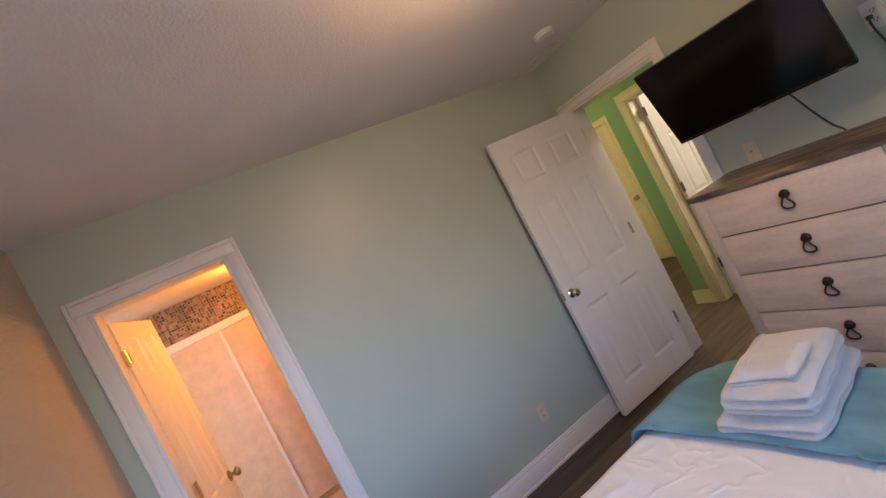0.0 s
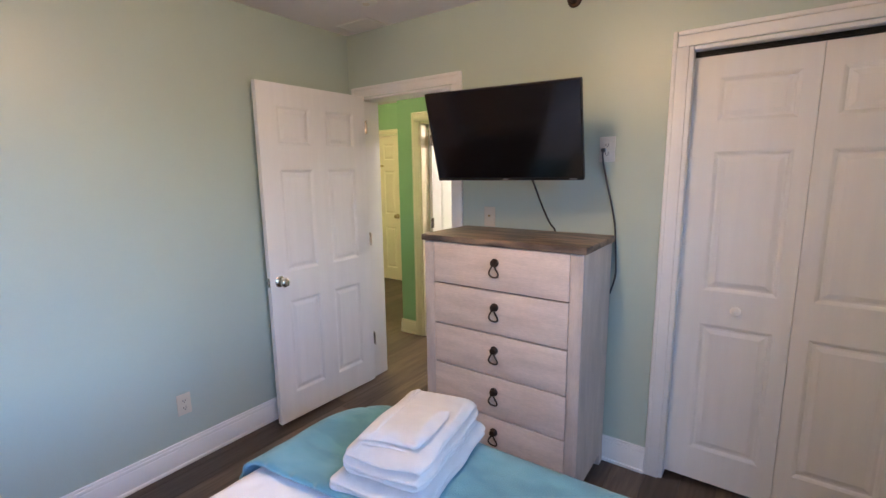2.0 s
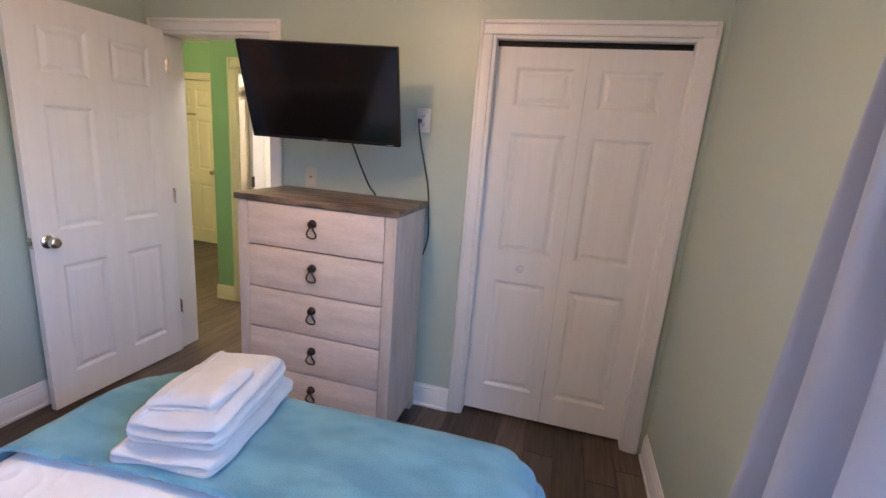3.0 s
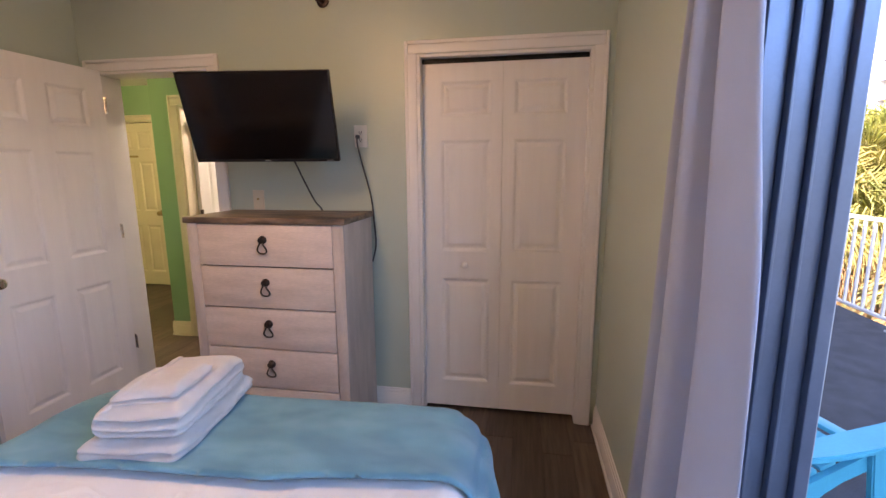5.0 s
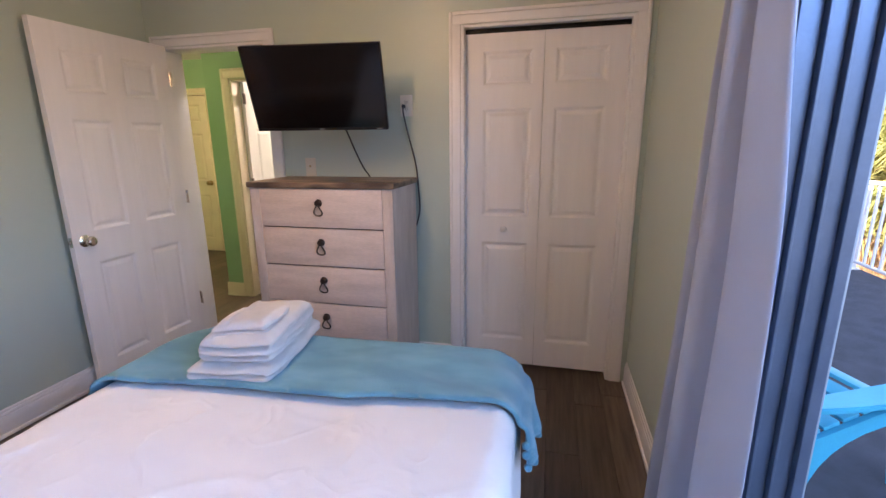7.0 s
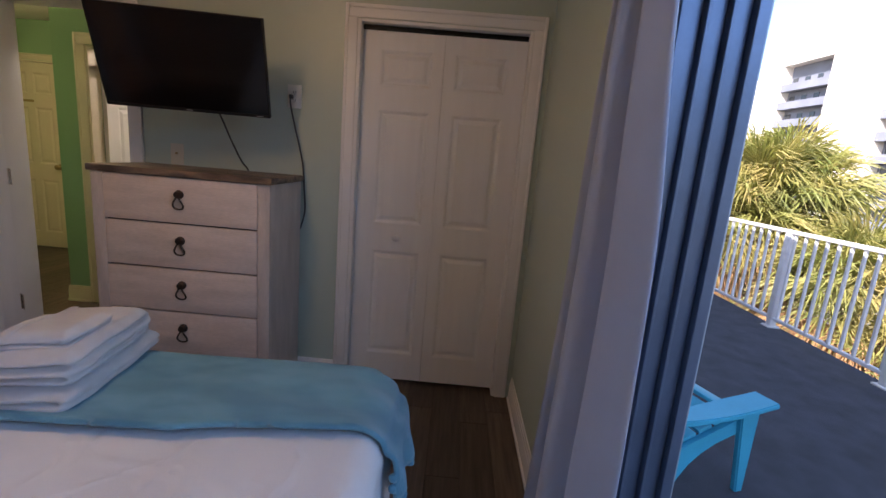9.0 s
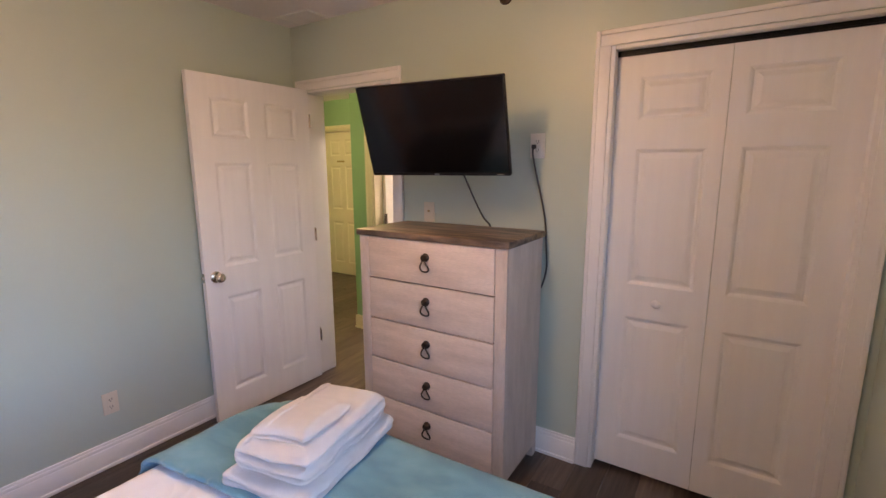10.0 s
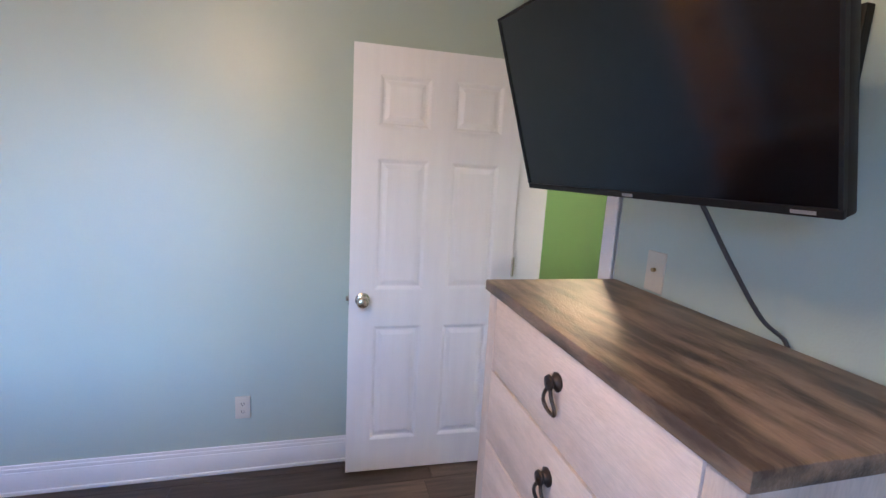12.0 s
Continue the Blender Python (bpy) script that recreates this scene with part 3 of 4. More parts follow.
for i in range(5):
    zt = 1.183 - i * 0.2185
    bm = bmesh.new()
    box(bm, 0.004, 0.024, -DW + 0.060, DW - 0.060, zt - 0.2105, zt, 0.0015)
    dr = part("drawer_front", bm, M_OAK, dresser, smooth=35)
    bm = bmesh.new()
    zc = zt - 0.075
    lathe(bm, [(0, -0.002), (0.02, 0), (0.021, 0.004), (0.014, 0.008), (0.012, 0.014), (0.017, 0.019), (0.015, 0.024), (0, 0.027)], Matrix.Translation((0.004, 0, zc)) @ Euler((0, radians(-90), 0)).to_matrix().to_4x4(), 18)
    part("pull_boss", bm, M_BRONZE, dr, "dark bronze drawer pull", 50)
    ring = [(-0.012, 0.0, zc - 0.004), (-0.016, 0.012, zc - 0.024), (-0.012, 0.024, zc - 0.048), (-0.008, 0.018, zc - 0.064), (-0.006, 0, zc - 0.069), (-0.008, -0.018, zc - 0.064), (-0.012, -0.024, zc - 0.048), (-0.016, -0.012, zc - 0.024), (-0.012, 0.0, zc - 0.004)]
    ob = sweep("pull_ring", ring, 0.0042, M_LEATHER, dr)

# ---- television on its wall arm ----
tl, tr, br, bl = Vector((2.09, 1.355, 1.900)), Vector((2.185, 0.636, 1.900)), Vector((2.313, 0.651, 1.493)), Vector((2.228, 1.378, 1.494))
right = ((tr - tl) + (br - bl)).normalized()
down = ((bl - tl) + (br - tr)).normalized()
back = right.cross(down).normalized()
down = back.cross(right)
tvm = Matrix((right, back, -down)).transposed().to_4x4()
tvm.translation = (tl + tr + br + bl) / 4
tv = thing("television", "black flat-screen television tilted down on a wall arm", "television", tvm)
hw, hh = 0.366, 0.216
bm = bmesh.new()
box(bm, -hw, hw, 0.004, 0.028, -hh, hh, 0.004)
box(bm, -hw * 0.75, hw * 0.75, 0.028, 0.062, -hh * 0.9, hh * 0.35, 0.01)
part("housing", bm, M_BLACK, tv, smooth=35)
bm = bmesh.new()
box(bm, -hw + 0.006, hw - 0.006, 0.0, 0.006, -hh + 0.014, hh - 0.006)
part("screen", bm, M_SCREEN, tv, "black glossy screen")
bm = bmesh.new()
box(bm, -hw, hw, -0.003, 0.006, -hh, -hh + 0.0135, 0.002)
for x in (-hw, hw - 0.0055):
    box(bm, x, x + 0.0055, -0.003, 0.006, -hh + 0.0136, hh - 0.0056)
box(bm, -hw, hw, -0.003, 0.006, hh - 0.0055, hh)
part("bezel", bm, M_BLACK, tv)
bm = bmesh.new()
box(bm, -0.014, 0.014, -0.0045, -0.003, -hh + 0.004, -hh + 0.010)
part("badge", bm, M_BADGE, tv, "small pale badge on the lower bezel")
bm = bmesh.new()
box(bm, hw - 0.062, hw - 0.03, -0.004, -0.003, -hh + 0.004, -hh + 0.009)
part("sticker", bm, M_BADGE, tv, "small pale sticker on the lower bezel")
mount = thing("tv_mount", "black steel arm bracket fixed to the wall", "tv mount", pose(EAST - 0.034, 0.965, 1.725))
bm = bmesh.new()
box(bm, 0.012, 0.033, -0.11, 0.11, -0.125, 0.125, 0.003)
part("wall_plate", bm, M_BLACK, mount)
for z in (-0.07, 0.07):
    bm = bmesh.new()
    box(bm, -0.19, 0.012, 0.02, 0.06, z - 0.018, z + 0.018, 0.004)
    part("arm", bm, M_BLACK, mount)
bm = bmesh.new()
box(bm, -0.285, -0.18, -0.02, 0.13, -0.09, 0.09, 0.006)
part("tilt_head", bm, M_BLACK, mount)

# ---- bed ----
BX0, BX1, BY0, BY1, BZ = -0.43, 1.455, -0.135, 1.185, 0.672


def crease(p):
    """Thin raised folds of pulled cloth, running mostly across the bed."""
    w = Vector((p.x * 1.3, p.y * 1.3, 4))
    a = noise.noise(Vector((p.x * 3.4 + 2.2 * p.y, p.y * 1.5 - 1.0 * p.x, 7.7)) + 0.35 * Vector((noise.noise(w), noise.noise(w + Vector((5, 5, 5))), 0)))
    b = noise.noise(Vector((p.x * 5.2 - 2.6 * p.y, p.y * 2.8 + p.x, 21.3)))
    return max(0, 1 - abs(a) * 13) ** 1.5 + 0.6 * max(0, 1 - abs(b) * 13) ** 1.5 * (0.5 + noise.noise(w * 2))


def wrinkle(p, amp=1.0):
    n1 = noise.noise(Vector((p.x * 2.1, p.y * 2.6, p.z * 3)))
    n2 = noise.noise(Vector((p.x * 9 + 3, p.y * 7, p.z * 6 + 9)))
    up = max(0, min(1, (p.z - BZ + 0.12) / 0.1))
    q = p.copy()
    # rounded corners at the foot
    for cy, s, r in ((BY1 - 0.22, 1, 0.22), (BY0 + 0.1, -1, 0.1)):
        dx, dy = p.x - BX1 + r, (p.y - cy) * s
        if dx > 0 and dy > 0:
            k = max(dx, dy) / math.hypot(dx, dy)
            q.x, q.y = BX1 - r + dx * k, cy + s * dy * k
    q.z += amp * (0.007 * n1 + 0.003 * n2 + 0.0048 * crease(p)) * up
    side = 1 - up
    q.y += amp * side * 0.016 * math.sin(p.x * 17 + 2 * n1) * (1 if p.y > 0.6 else -1) * min(1, (BZ - p.z) * 3)
    q.x += amp * side * 0.014 * math.sin(p.y * 15 + 2 * n2) * min(1, (BZ - p.z) * 3) * (1 if p.x > 1 else 0)
    return q


bed = thing("bed", "queen bed made up in a smooth white cover", "bed", pose(0, 0, 0))
bm = bmesh.new()
soft_box(bm, BX0, BX1 - 0.02, BY0 + 0.02, BY1 - 0.02, 0.30, BZ - 0.03, 0.06, (24, 24, 4), lambda p: wrinkle(p, 0))
part("mattress", bm, M_SHEET, bed, smooth=60)
bm = bmesh.new()
box(bm, BX0 + 0.02, BX1 - 0.04, BY0 + 0.03, BY1 - 0.03, 0.10, 0.30, 0.01)
part("base", bm, M_BLACK, bed, "dark bed base")
for x in (BX0 + 0.1, BX1 - 0.12):
    for y in (BY0 + 0.1, BY1 - 0.1):
        bm = bmesh.new()
        cyl(bm, 0.025, 0.1, pose(x, y, 0.05), 12, 0.03)
        part("leg", bm, M_BLACK, bed)
bm = bmesh.new()
soft_box(bm, BX0 - 0.01, BX1 + 0.012, BY0 - 0.012, BY1 + 0.012, 0.16, BZ, 0.075, (170, 130, 24), wrinkle)
bmesh.ops.delete(bm, geom=[v for v in bm.verts if v.co.z < 0.19], context="VERTS")
part("cover", bm, M_SHEET, bed, "white cotton cover with soft creases", 80)

# blanket over the foot of the bed
blanket = thing("throw_blanket", "teal blue plush throw with pompom fringe across the bed foot", "blanket", pose(0, 0, 0))
EDGE0 = 1.005


def hem(y):
    return EDGE0 + 0.022 * math.sin(y * 3.1 + 0.8) + 0.20 * max(0, 0.35 - y) - 0.10 * max(0, y - 0.9)


def drape(p):
    q = wrinkle(p, 0.45)
    drop = max(0, BZ - 0.05 - p.z)
    if p.z < BZ - 0.05:
        w = noise.noise(Vector((p.x * 5, p.y * 5, 3)))
        if p.y < BY0:
            q.y -= 0.012 + (0.06 + 0.5 * max(0, p.x - BX1 + 0.3)) * drop + 0.03 * math.sin(p.x * 34 + 3 * w) * min(1, drop * 6)
        if p.y > BY1:
            q.y += 0.006 + 0.03 * drop + 0.03 * math.sin(p.x * 30 + 3 * w) * min(1, drop * 6)
        if p.x > BX1:
            q.x += 0.015 + (0.08 + 0.9 * max(0, BY0 + 0.3 - p.y)) * drop + 0.025 * math.sin(p.y * 28 + 3 * w) * min(1, drop * 6)
    q += Vector((0, 0, 0.012)) if p.z > BZ - 0.03 else Vector((0, 0, 0))
    q.z += 0.012 * noise.noise(Vector((p.x * 4, p.y * 3, 1.5)))
    near = max(0, min(1, (BY0 + 0.42 - p.y) / 0.4))
    q.z -= 0.005 * near * (1 + math.sin(p.x * 38 - p.y * 9 + 2 * noise.noise(Vector((p.x * 3, p.y * 3, 8)))))
    return q


bm = bmesh.new()
soft_box(bm, 0.75, BX1 + 0.03, BY0 - 0.03, BY1 + 0.03, 0.2, BZ + 0.01, 0.10, (56, 110, 30), drape)
kill = []


def bottom(p):
    foot = p.x > BX1 + 0.005 and p.y > BY0 + 0.02
    return 0.475 + 0.014 * math.sin(p.x * 9 + p.y * 7) + (0.045 if foot else 0.05 * max(0, p.x - 1.05) / 0.3)


for v in bm.verts:
    if v.co.x < hem(v.co.y) - 0.007 or v.co.z < bottom(v.co) - 0.006:
        kill.append(v)
bmesh.ops.delete(bm, geom=kill, context="VERTS")
for v in bm.verts:
    if any(len(e.link_faces) == 1 for e in v.link_edges):
        if v.co.x - hem(v.co.y) < 0.02:
            v.co.x = hem(v.co.y)
        elif v.co.z - bottom(v.co) < 0.03:
            v.co.z = bottom(v.co)
edge = [(e.verts[0].co + e.verts[1].co) / 2 for e in bm.edges if len(e.link_faces) == 1 and max(v.co.z for v in e.verts) < BZ - 0.09 and min(v.co.x for v in e.verts) > 1.03]
cloth = part("cloth", bm, M_BLANKET, blanket, "soft teal plush cloth", 80)
so = cloth.modifiers.new("thickness", "SOLIDIFY")
so.thickness, so.offset = 0.012, 1
bm = bmesh.new()
bmesh.ops.create_icosphere(bm, subdivisions=2, radius=0.0125)
for v in bm.verts:
    v.co *= 1 + 0.18 * noise.noise(v.co * 130)
pom = None
taken = []
for p in sorted(edge, key=lambda p: (p.y, p.x)):
    if all((p - q).length > 0.03 for q in taken):
        taken.append(p)
for p in taken:
    m = Matrix.Translation(p + Vector((0, 0, -0.012))) @ Euler((p.x * 40, p.y * 40, 0)).to_matrix().to_4x4()
    if pom is None:
        pom = part("pompom", bm, M_BLANKET, blanket, "", 80)
        pom.matrix_basis = m
    else:
        share("pompom", pom, blanket, m)


def folded_towel(name, label, m, lx, ly, h, turns):
    """A towel folded into a flat roll: thick soft body, its wound edges showing as grooves at the near end and sides."""
    t = thing(name, label, "towel", m, group="stack of folded towels")
    seed = lx * 31 + h * 57

    def puff(p):
        q = p.copy()
        u, v, w = p.x / lx * 2, p.y / ly * 2, p.z / h
        q.z += 0.013 * noise.noise(Vector((p.x * 8, p.y * 8, seed))) * w
        q.z -= 0.010 * max(0, max(abs(u), abs(v)) - 0.75) * 4 * w
        q.x += 0.016 * noise.noise(Vector((p.y * 8, w * 2, seed)))
        q.y += 0.014 * noise.noise(Vector((p.x * 8, w * 2, seed + 9)))
        groove = sum(math.exp(-((w - (k + 1) / (turns + 1)) / 0.07) ** 2) for k in range(turns))
        if u < -0.9:
            q.x += 0.03 * groove * max(0, min(1, (0.9 - abs(v)) * 6))
        if abs(v) > 0.9:
            q.y -= math.copysign(0.013, v) * groove
        return q
    bm = bmesh.new()
    soft_box(bm, -lx / 2, lx / 2, -ly / 2, ly / 2, 0, h, h * 0.46, (34, 30, 16), puff)
    part("folded_cloth", bm, M_TERRY, t, "", 80)
    bm = bmesh.new()
    soft_box(bm, -lx / 2 + 0.012, lx / 2 - 0.03, ly / 2 - 0.05, ly / 2 - 0.035, h * 0.97, h + 0.004, 0.0025, (30, 3, 3), puff)
    part("hem", bm, M_TERRY, t, "stitched towel hem", 80)
    return t


folded_towel("bath_towel", "large white terry towel folded at the stack's bottom", pose(1.238, 0.765, BZ + 0.022, 0, 0, 8), 0.43, 0.285, 0.06, 1)
folded_towel("bath_towel", "large white terry towel folded in the stack's middle", pose(1.235, 0.752, BZ + 0.076, 0, 0, 10), 0.40, 0.25, 0.088, 2)
folded_towel("hand_towel", "small white terry hand towel on top of the stack", pose(1.18, 0.74, BZ + 0.160, 0, 0, 11), 0.205, 0.175, 0.036, 1)

# ---- sliding door and curtain ----
sd = thing("sliding_door", "sliding glass balcony door in a slate metal frame, open", "sliding door", kind="structure")
bm = bmesh.new()
for x0, x1, y0, y1 in ((1.118, 1.158, -0.745, -0.70), (1.098, 1.158, -0.752, -0.745), (1.11, 1.158, -0.79, -0.752), (1.09, 1.158, -0.797, -0.79), (1.102, 1.158, -0.835, -0.797), (1.082, 1.158, -0.86, -0.835)):
    box(bm, x0, x1, y0, y1, 0.03, GLS_H - 0.03, 0.002)
part("jamb", bm, M_ALU, sd)
bm = bmesh.new()
box(bm, 1.118, 1.127, -0.885, -0.8605, 0.03, GLS_H - 0.03, 0.003)
part("screen_track", bm, M_EDGE, sd, "pale blue-grey outer edge strip")
bm = bmesh.new()
for x0, x1, y0, y1 in ((-1.0, -0.97, -0.86, -0.70),):
    box(bm, x0, x1, y0, y1, 0.03, GLS_H - 0.03, 0.002)
part("jamb", bm, M_ALU, sd)
for nm, z0, z1 in (("sill", 0.0, 0.03), ("head", GLS_H - 0.03, GLS_H)):
    bm = bmesh.new()
    box(bm, -1.0, 1.158, -0.86, -0.70, z0, z1, 0.002)
    for y in (-0.83, -0.79, -0.75):
        zz = (z1, z1 + 0.012) if nm == "sill" else (z0 - 0.012, z0)
        box(bm, -0.97, 0.95, y - 0.004, y + 0.004, *zz)
    part(nm, bm, M_ALU, sd)
for k, (xa, xb, y) in enumerate(((-0.965, 0.06, -0.80), (-0.50, 0.38, -0.755))):
    bm = bmesh.new()
    for x0, x1, z0, z1 in ((xa, xa + 0.06, 0.045, 2.005), (xb - 0.06, xb, 0.045, 2.005), (xa + 0.06, xb - 0.06, 0.045, 0.13), (xa + 0.06, xb - 0.06, 1.94, 2.005)):
        box(bm, x0, x1, y - 0.014, y + 0.014, z0, z1, 0.002)
    pf = part("panel_frame", bm, M_ALUW, sd, "white metal sliding panel frame")
    bm = bmesh.new()
    box(bm, xa + 0.055, xb - 0.055, y - 0.003, y + 0.003, 0.125, 1.945)
    pane = part("pane", bm, M_GLASS, pf, "clear glass pane")
    pane.visible_shadow = False

rod = thing("curtain_rod", "grey metal curtain rod above the sliding door", "curtain rod")
bm = bmesh.new()
cyl(bm, 0.012, 2.75, pose(0.25, -0.632, 2.2, 0, 90, 0), 16)
part("rod", bm, M_ALU, rod, smooth=40)
for x in (-0.6, 1.52):
    bm = bmesh.new()
    box(bm, x - 0.01, x + 0.01, SOUTH - 0.001, -0.60, 2.19, 2.205, 0.003)
    box(bm, x - 0.02, x + 0.02, SOUTH - 0.001, SOUTH + 0.006, 2.16, 2.24, 0.003)
    part("bracket", bm, M_ALU, rod)
    if x > 0:
        bm = bmesh.new()
        ball(bm, 0.024, pose(1.625, -0.632, 2.2))
        part("finial", bm, M_ALU, rod, smooth=60)

curtain = thing("curtain", "grey cloth curtain gathered in deep folds beside the sliding door", "curtain")
# folds across the cloth: (share of the width from the wall side to the open side, distance y)
FOLDS = [(-0.16, -0.68), (-0.06, -0.64), (0.0, -0.60), (0.06, -0.60), (0.13, -0.65), (0.20, -0.668), (0.28, -0.63), (0.36, -0.59), (0.44, -0.582), (0.52, -0.60), (0.58, -0.65), (0.625, -0.668), (0.66, -0.64), (0.71, -0.618), (0.80, -0.630), (0.92, -0.652), (1.0, -0.666), (1.02, -0.676), (0.99, -0.682)]


def fold(s):
    """A smooth curve through FOLDS, s from 0 to 1."""
    q = s * (len(FOLDS) - 1)
    k = min(int(q), len(FOLDS) - 2)
    t = q - k
    p = [FOLDS[min(max(k + d, 0), len(FOLDS) - 1)] for d in (-1, 0, 1, 2)]
    return [0.5 * (2 * p[1][c] + (p[2][c] - p[0][c]) * t + (2 * p[0][c] - 5 * p[1][c] + 4 * p[2][c] - p[3][c]) * t * t + (3 * p[1][c] - p[0][c] - 3 * p[2][c] + p[3][c]) * t ** 3) for c in (0, 1)]


bm = bmesh.new()
NS, NZ = 150, 44
grid = []
for j in range(NZ + 1):
    z = 0.03 + (2.235 - 0.03) * j / NZ
    row = []
    up = max(0, min(1, (z - 1.15) / 0.65))
    x_wall, x_open = 1.475 - 0.125 * z, 0.985 + 0.085 * up * up * (3 - 2 * up)
    for i in range(NS + 1):
        u, y = fold(i / NS)
        u += 0.02 * noise.noise(Vector((i / NS * 7, z * 1.1, 5)))
        y = -0.632 + (y + 0.632) * (0.8 + 0.3 * (1 - z / 2.2)) + 0.008 * noise.noise(Vector((i / NS * 6, z * 1.6, 2)))
        row.append(bm.verts.new((x_wall + (x_open - x_wall) * u, max(-0.697, y), z)))
    grid.append(row)
for a, b in zip(grid, grid[1:]):
    for i in range(NS):
        bm.faces.new((a[i], a[i + 1], b[i + 1], b[i]))
cl = part("cloth", bm, M_CURTAIN, curtain, smooth=80)
so = cl.modifiers.new("thickness", "SOLIDIFY")
so.thickness = 0.003
for i in range(6):
    bmr = bmesh.new()
    x = 1.09 + i * 0.03
    lathe(bmr, [(0.018, -0.004), (0.028, -0.004), (0.029, 0.0), (0.028, 0.004), (0.018, 0.004)], pose(x, -0.632, 2.2, 0, 90, 0), 20)
    part("grommet", bmr, M_CHROME, curtain, "metal eyelet", 40)

# ---- small fixtures of the bedroom ----


def outlet(label, m, w=0.07, h=0.115, mat=M_PLATE, duplex=True):
    o = thing("wall_outlet", label, "outlet", m)
    bm = bmesh.new()
    box(bm, -w / 2, w / 2, -0.006, 0.002, -h / 2, h / 2, 0.0025)
    part("plate", bm, mat, o, smooth=35)
    for z in ((-0.02, 0.02) if duplex else (0.015,)):
        bm = bmesh.new()
        box(bm, -0.016, 0.016, -0.008, -0.004, z - 0.014, z + 0.014, 0.002)
        s = part("socket", bm, mat, o)
        bm = bmesh.new()
        for x in (-0.006, 0.006):
            box(bm, x - 0.0012, x + 0.0012, -0.0085, -0.0079, z - 0.004, z + 0.007)
        box(bm, -0.002, 0.002, -0.0085, -0.0079, z - 0.010, z - 0.006)
        part("slot", bm, M_BLACK, s)
    return o


outlet("ivory duplex outlet on the sage wall", pose(1.304, NORTH, 0.338))
jack = thing("cable_jack", "cream cable jack plate above the dresser", "wall plate", pose(EAST, 1.286, 1.275, 0, 0, -90))
bm = bmesh.new()
box(bm, -0.036, 0.036, -0.005, 0.002, -0.058, 0.058, 0.0025)
part("plate", bm, M_PLATE, jack)
bm = bmesh.new()
cyl(bm, 0.006, 0.012, pose(0, -0.008, 0.006, 90, 0, 0), 12)
part("connector", bm, M_BRASS, jack, "small metal connector", 40)
for z in (-0.04, 0.046):
    bm = bmesh.new()
    cyl(bm, 0.003, 0.002, pose(0, -0.0055, z, 90, 0, 0), 10)
    part("screw", bm, M_PLATE, jack)
outlet("white outlet plate beside the television with plug", pose(EAST, 0.634, 1.632, 0, 0, -90), 0.075, 0.12, M_PLATEW)
pl = thing("power_cable", "dark power cable hanging from wall outlet", "cable")
bm = bmesh.new()
box(bm, EAST - 0.035, EAST - 0.0085, 0.637, 0.655, 1.618, 1.638, 0.004)
part("plug", bm, M_CABLE, pl)
sweep("cord", [(EAST - 0.03, 0.646, 1.627), (EAST - 0.04, 0.642, 1.585), (2.572, 0.622, 1.47), (2.574, 0.597, 1.37), (2.580, 0.578, 1.27), (2.582, 0.568, 1.14), (2.582, 0.562, 1.04), (2.582, 0.570, 0.98), (2.582, 0.587, 0.92)], 0.0045, M_CABLE, pl)
tc = thing("tv_cable", "dark cable from the television to behind the dresser", "cable")
sweep("cord", [(2.31, 0.93, 1.56), (2.36, 0.912, 1.48), (2.43, 0.902, 1.38), (2.51, 0.888, 1.275), (2.579, 0.882, 1.222), (2.586, 0.88, 1.16), (2.586, 0.88, 1.08)], 0.0045, M_CABLE, tc)

smoke = thing("smoke_detector", "round white smoke detector on the ceiling", "smoke detector", pose(2.17, 1.80, TOP, 180, 0, 0))
bm = bmesh.new()
lathe(bm, [(0, -0.001), (0.062, 0), (0.064, 0.006), (0.06, 0.012), (0.058, 0.03), (0.046, 0.036), (0.02, 0.038), (0, 0.038)], pose(0, 0, 0), 32)
part("housing", bm, M_PLATEW, smoke, smooth=35)
bm = bmesh.new()
lathe(bm, [(0.0, 0.037), (0.02, 0.037), (0.018, 0.041), (0, 0.042)], pose(0, 0, 0), 20)
part("test_button", bm, M_PLATE, smoke, smooth=35)
vent = thing("ceiling_vent", "small grey ceiling air vent", "air vent", pose(2.49, 2.16, TOP))
bm = bmesh.new()
for x0, x1, y0, y1 in ((-0.09, -0.075, -0.14, 0.14), (0.075, 0.09, -0.14, 0.14), (-0.075, 0.075, -0.14, -0.125), (-0.075, 0.075, 0.125, 0.14)):
    box(bm, x0, x1, y0, y1, -0.008, 0.002, 0.001)
part("frame", bm, M_PLATEW, vent)
bm = bmesh.new()
box(bm, -0.075, 0.075, -0.125, 0.125, -0.0015, 0.0015)
part("backing", bm, M_BLACK, vent)
bm = bmesh.new()
box(bm, -0.0045, 0.0045, -0.125, 0.125, -0.0015, 0.0)
sl = None
for i in range(9):
    m = pose(-0.064 + i * 0.016, 0, -0.004, 0, 35, 0)
    if sl is None:
        sl = part("slat", bm, M_PLATEW, vent)
        sl.matrix_basis = m
    else:
        share("slat", sl, vent, m)
spr = thing("sprinkler", "dark metal sidewall fire sprinkler", "sprinkler", pose(EAST, 0.82, 2.344, 0, -90, 0))
bm = bmesh.new()
lathe(bm, [(0, -0.001), (0.034, 0), (0.036, 0.004), (0.03, 0.010), (0.018, 0.012), (0.017, 0.03), (0, 0.031)], pose(0, 0, 0), 24)
part("escutcheon", bm, M_BRONZE, spr, smooth=40)
bm = bmesh.new()
cyl(bm, 0.011, 0.03, pose(0, 0, 0.04), 14, 0.009)
box(bm, -0.016, 0.016, -0.003, 0.003, 0.03, 0.062, 0.001)
box(bm, -0.022, 0.022, -0.016, 0.016, 0.061, 0.064, 0.001)
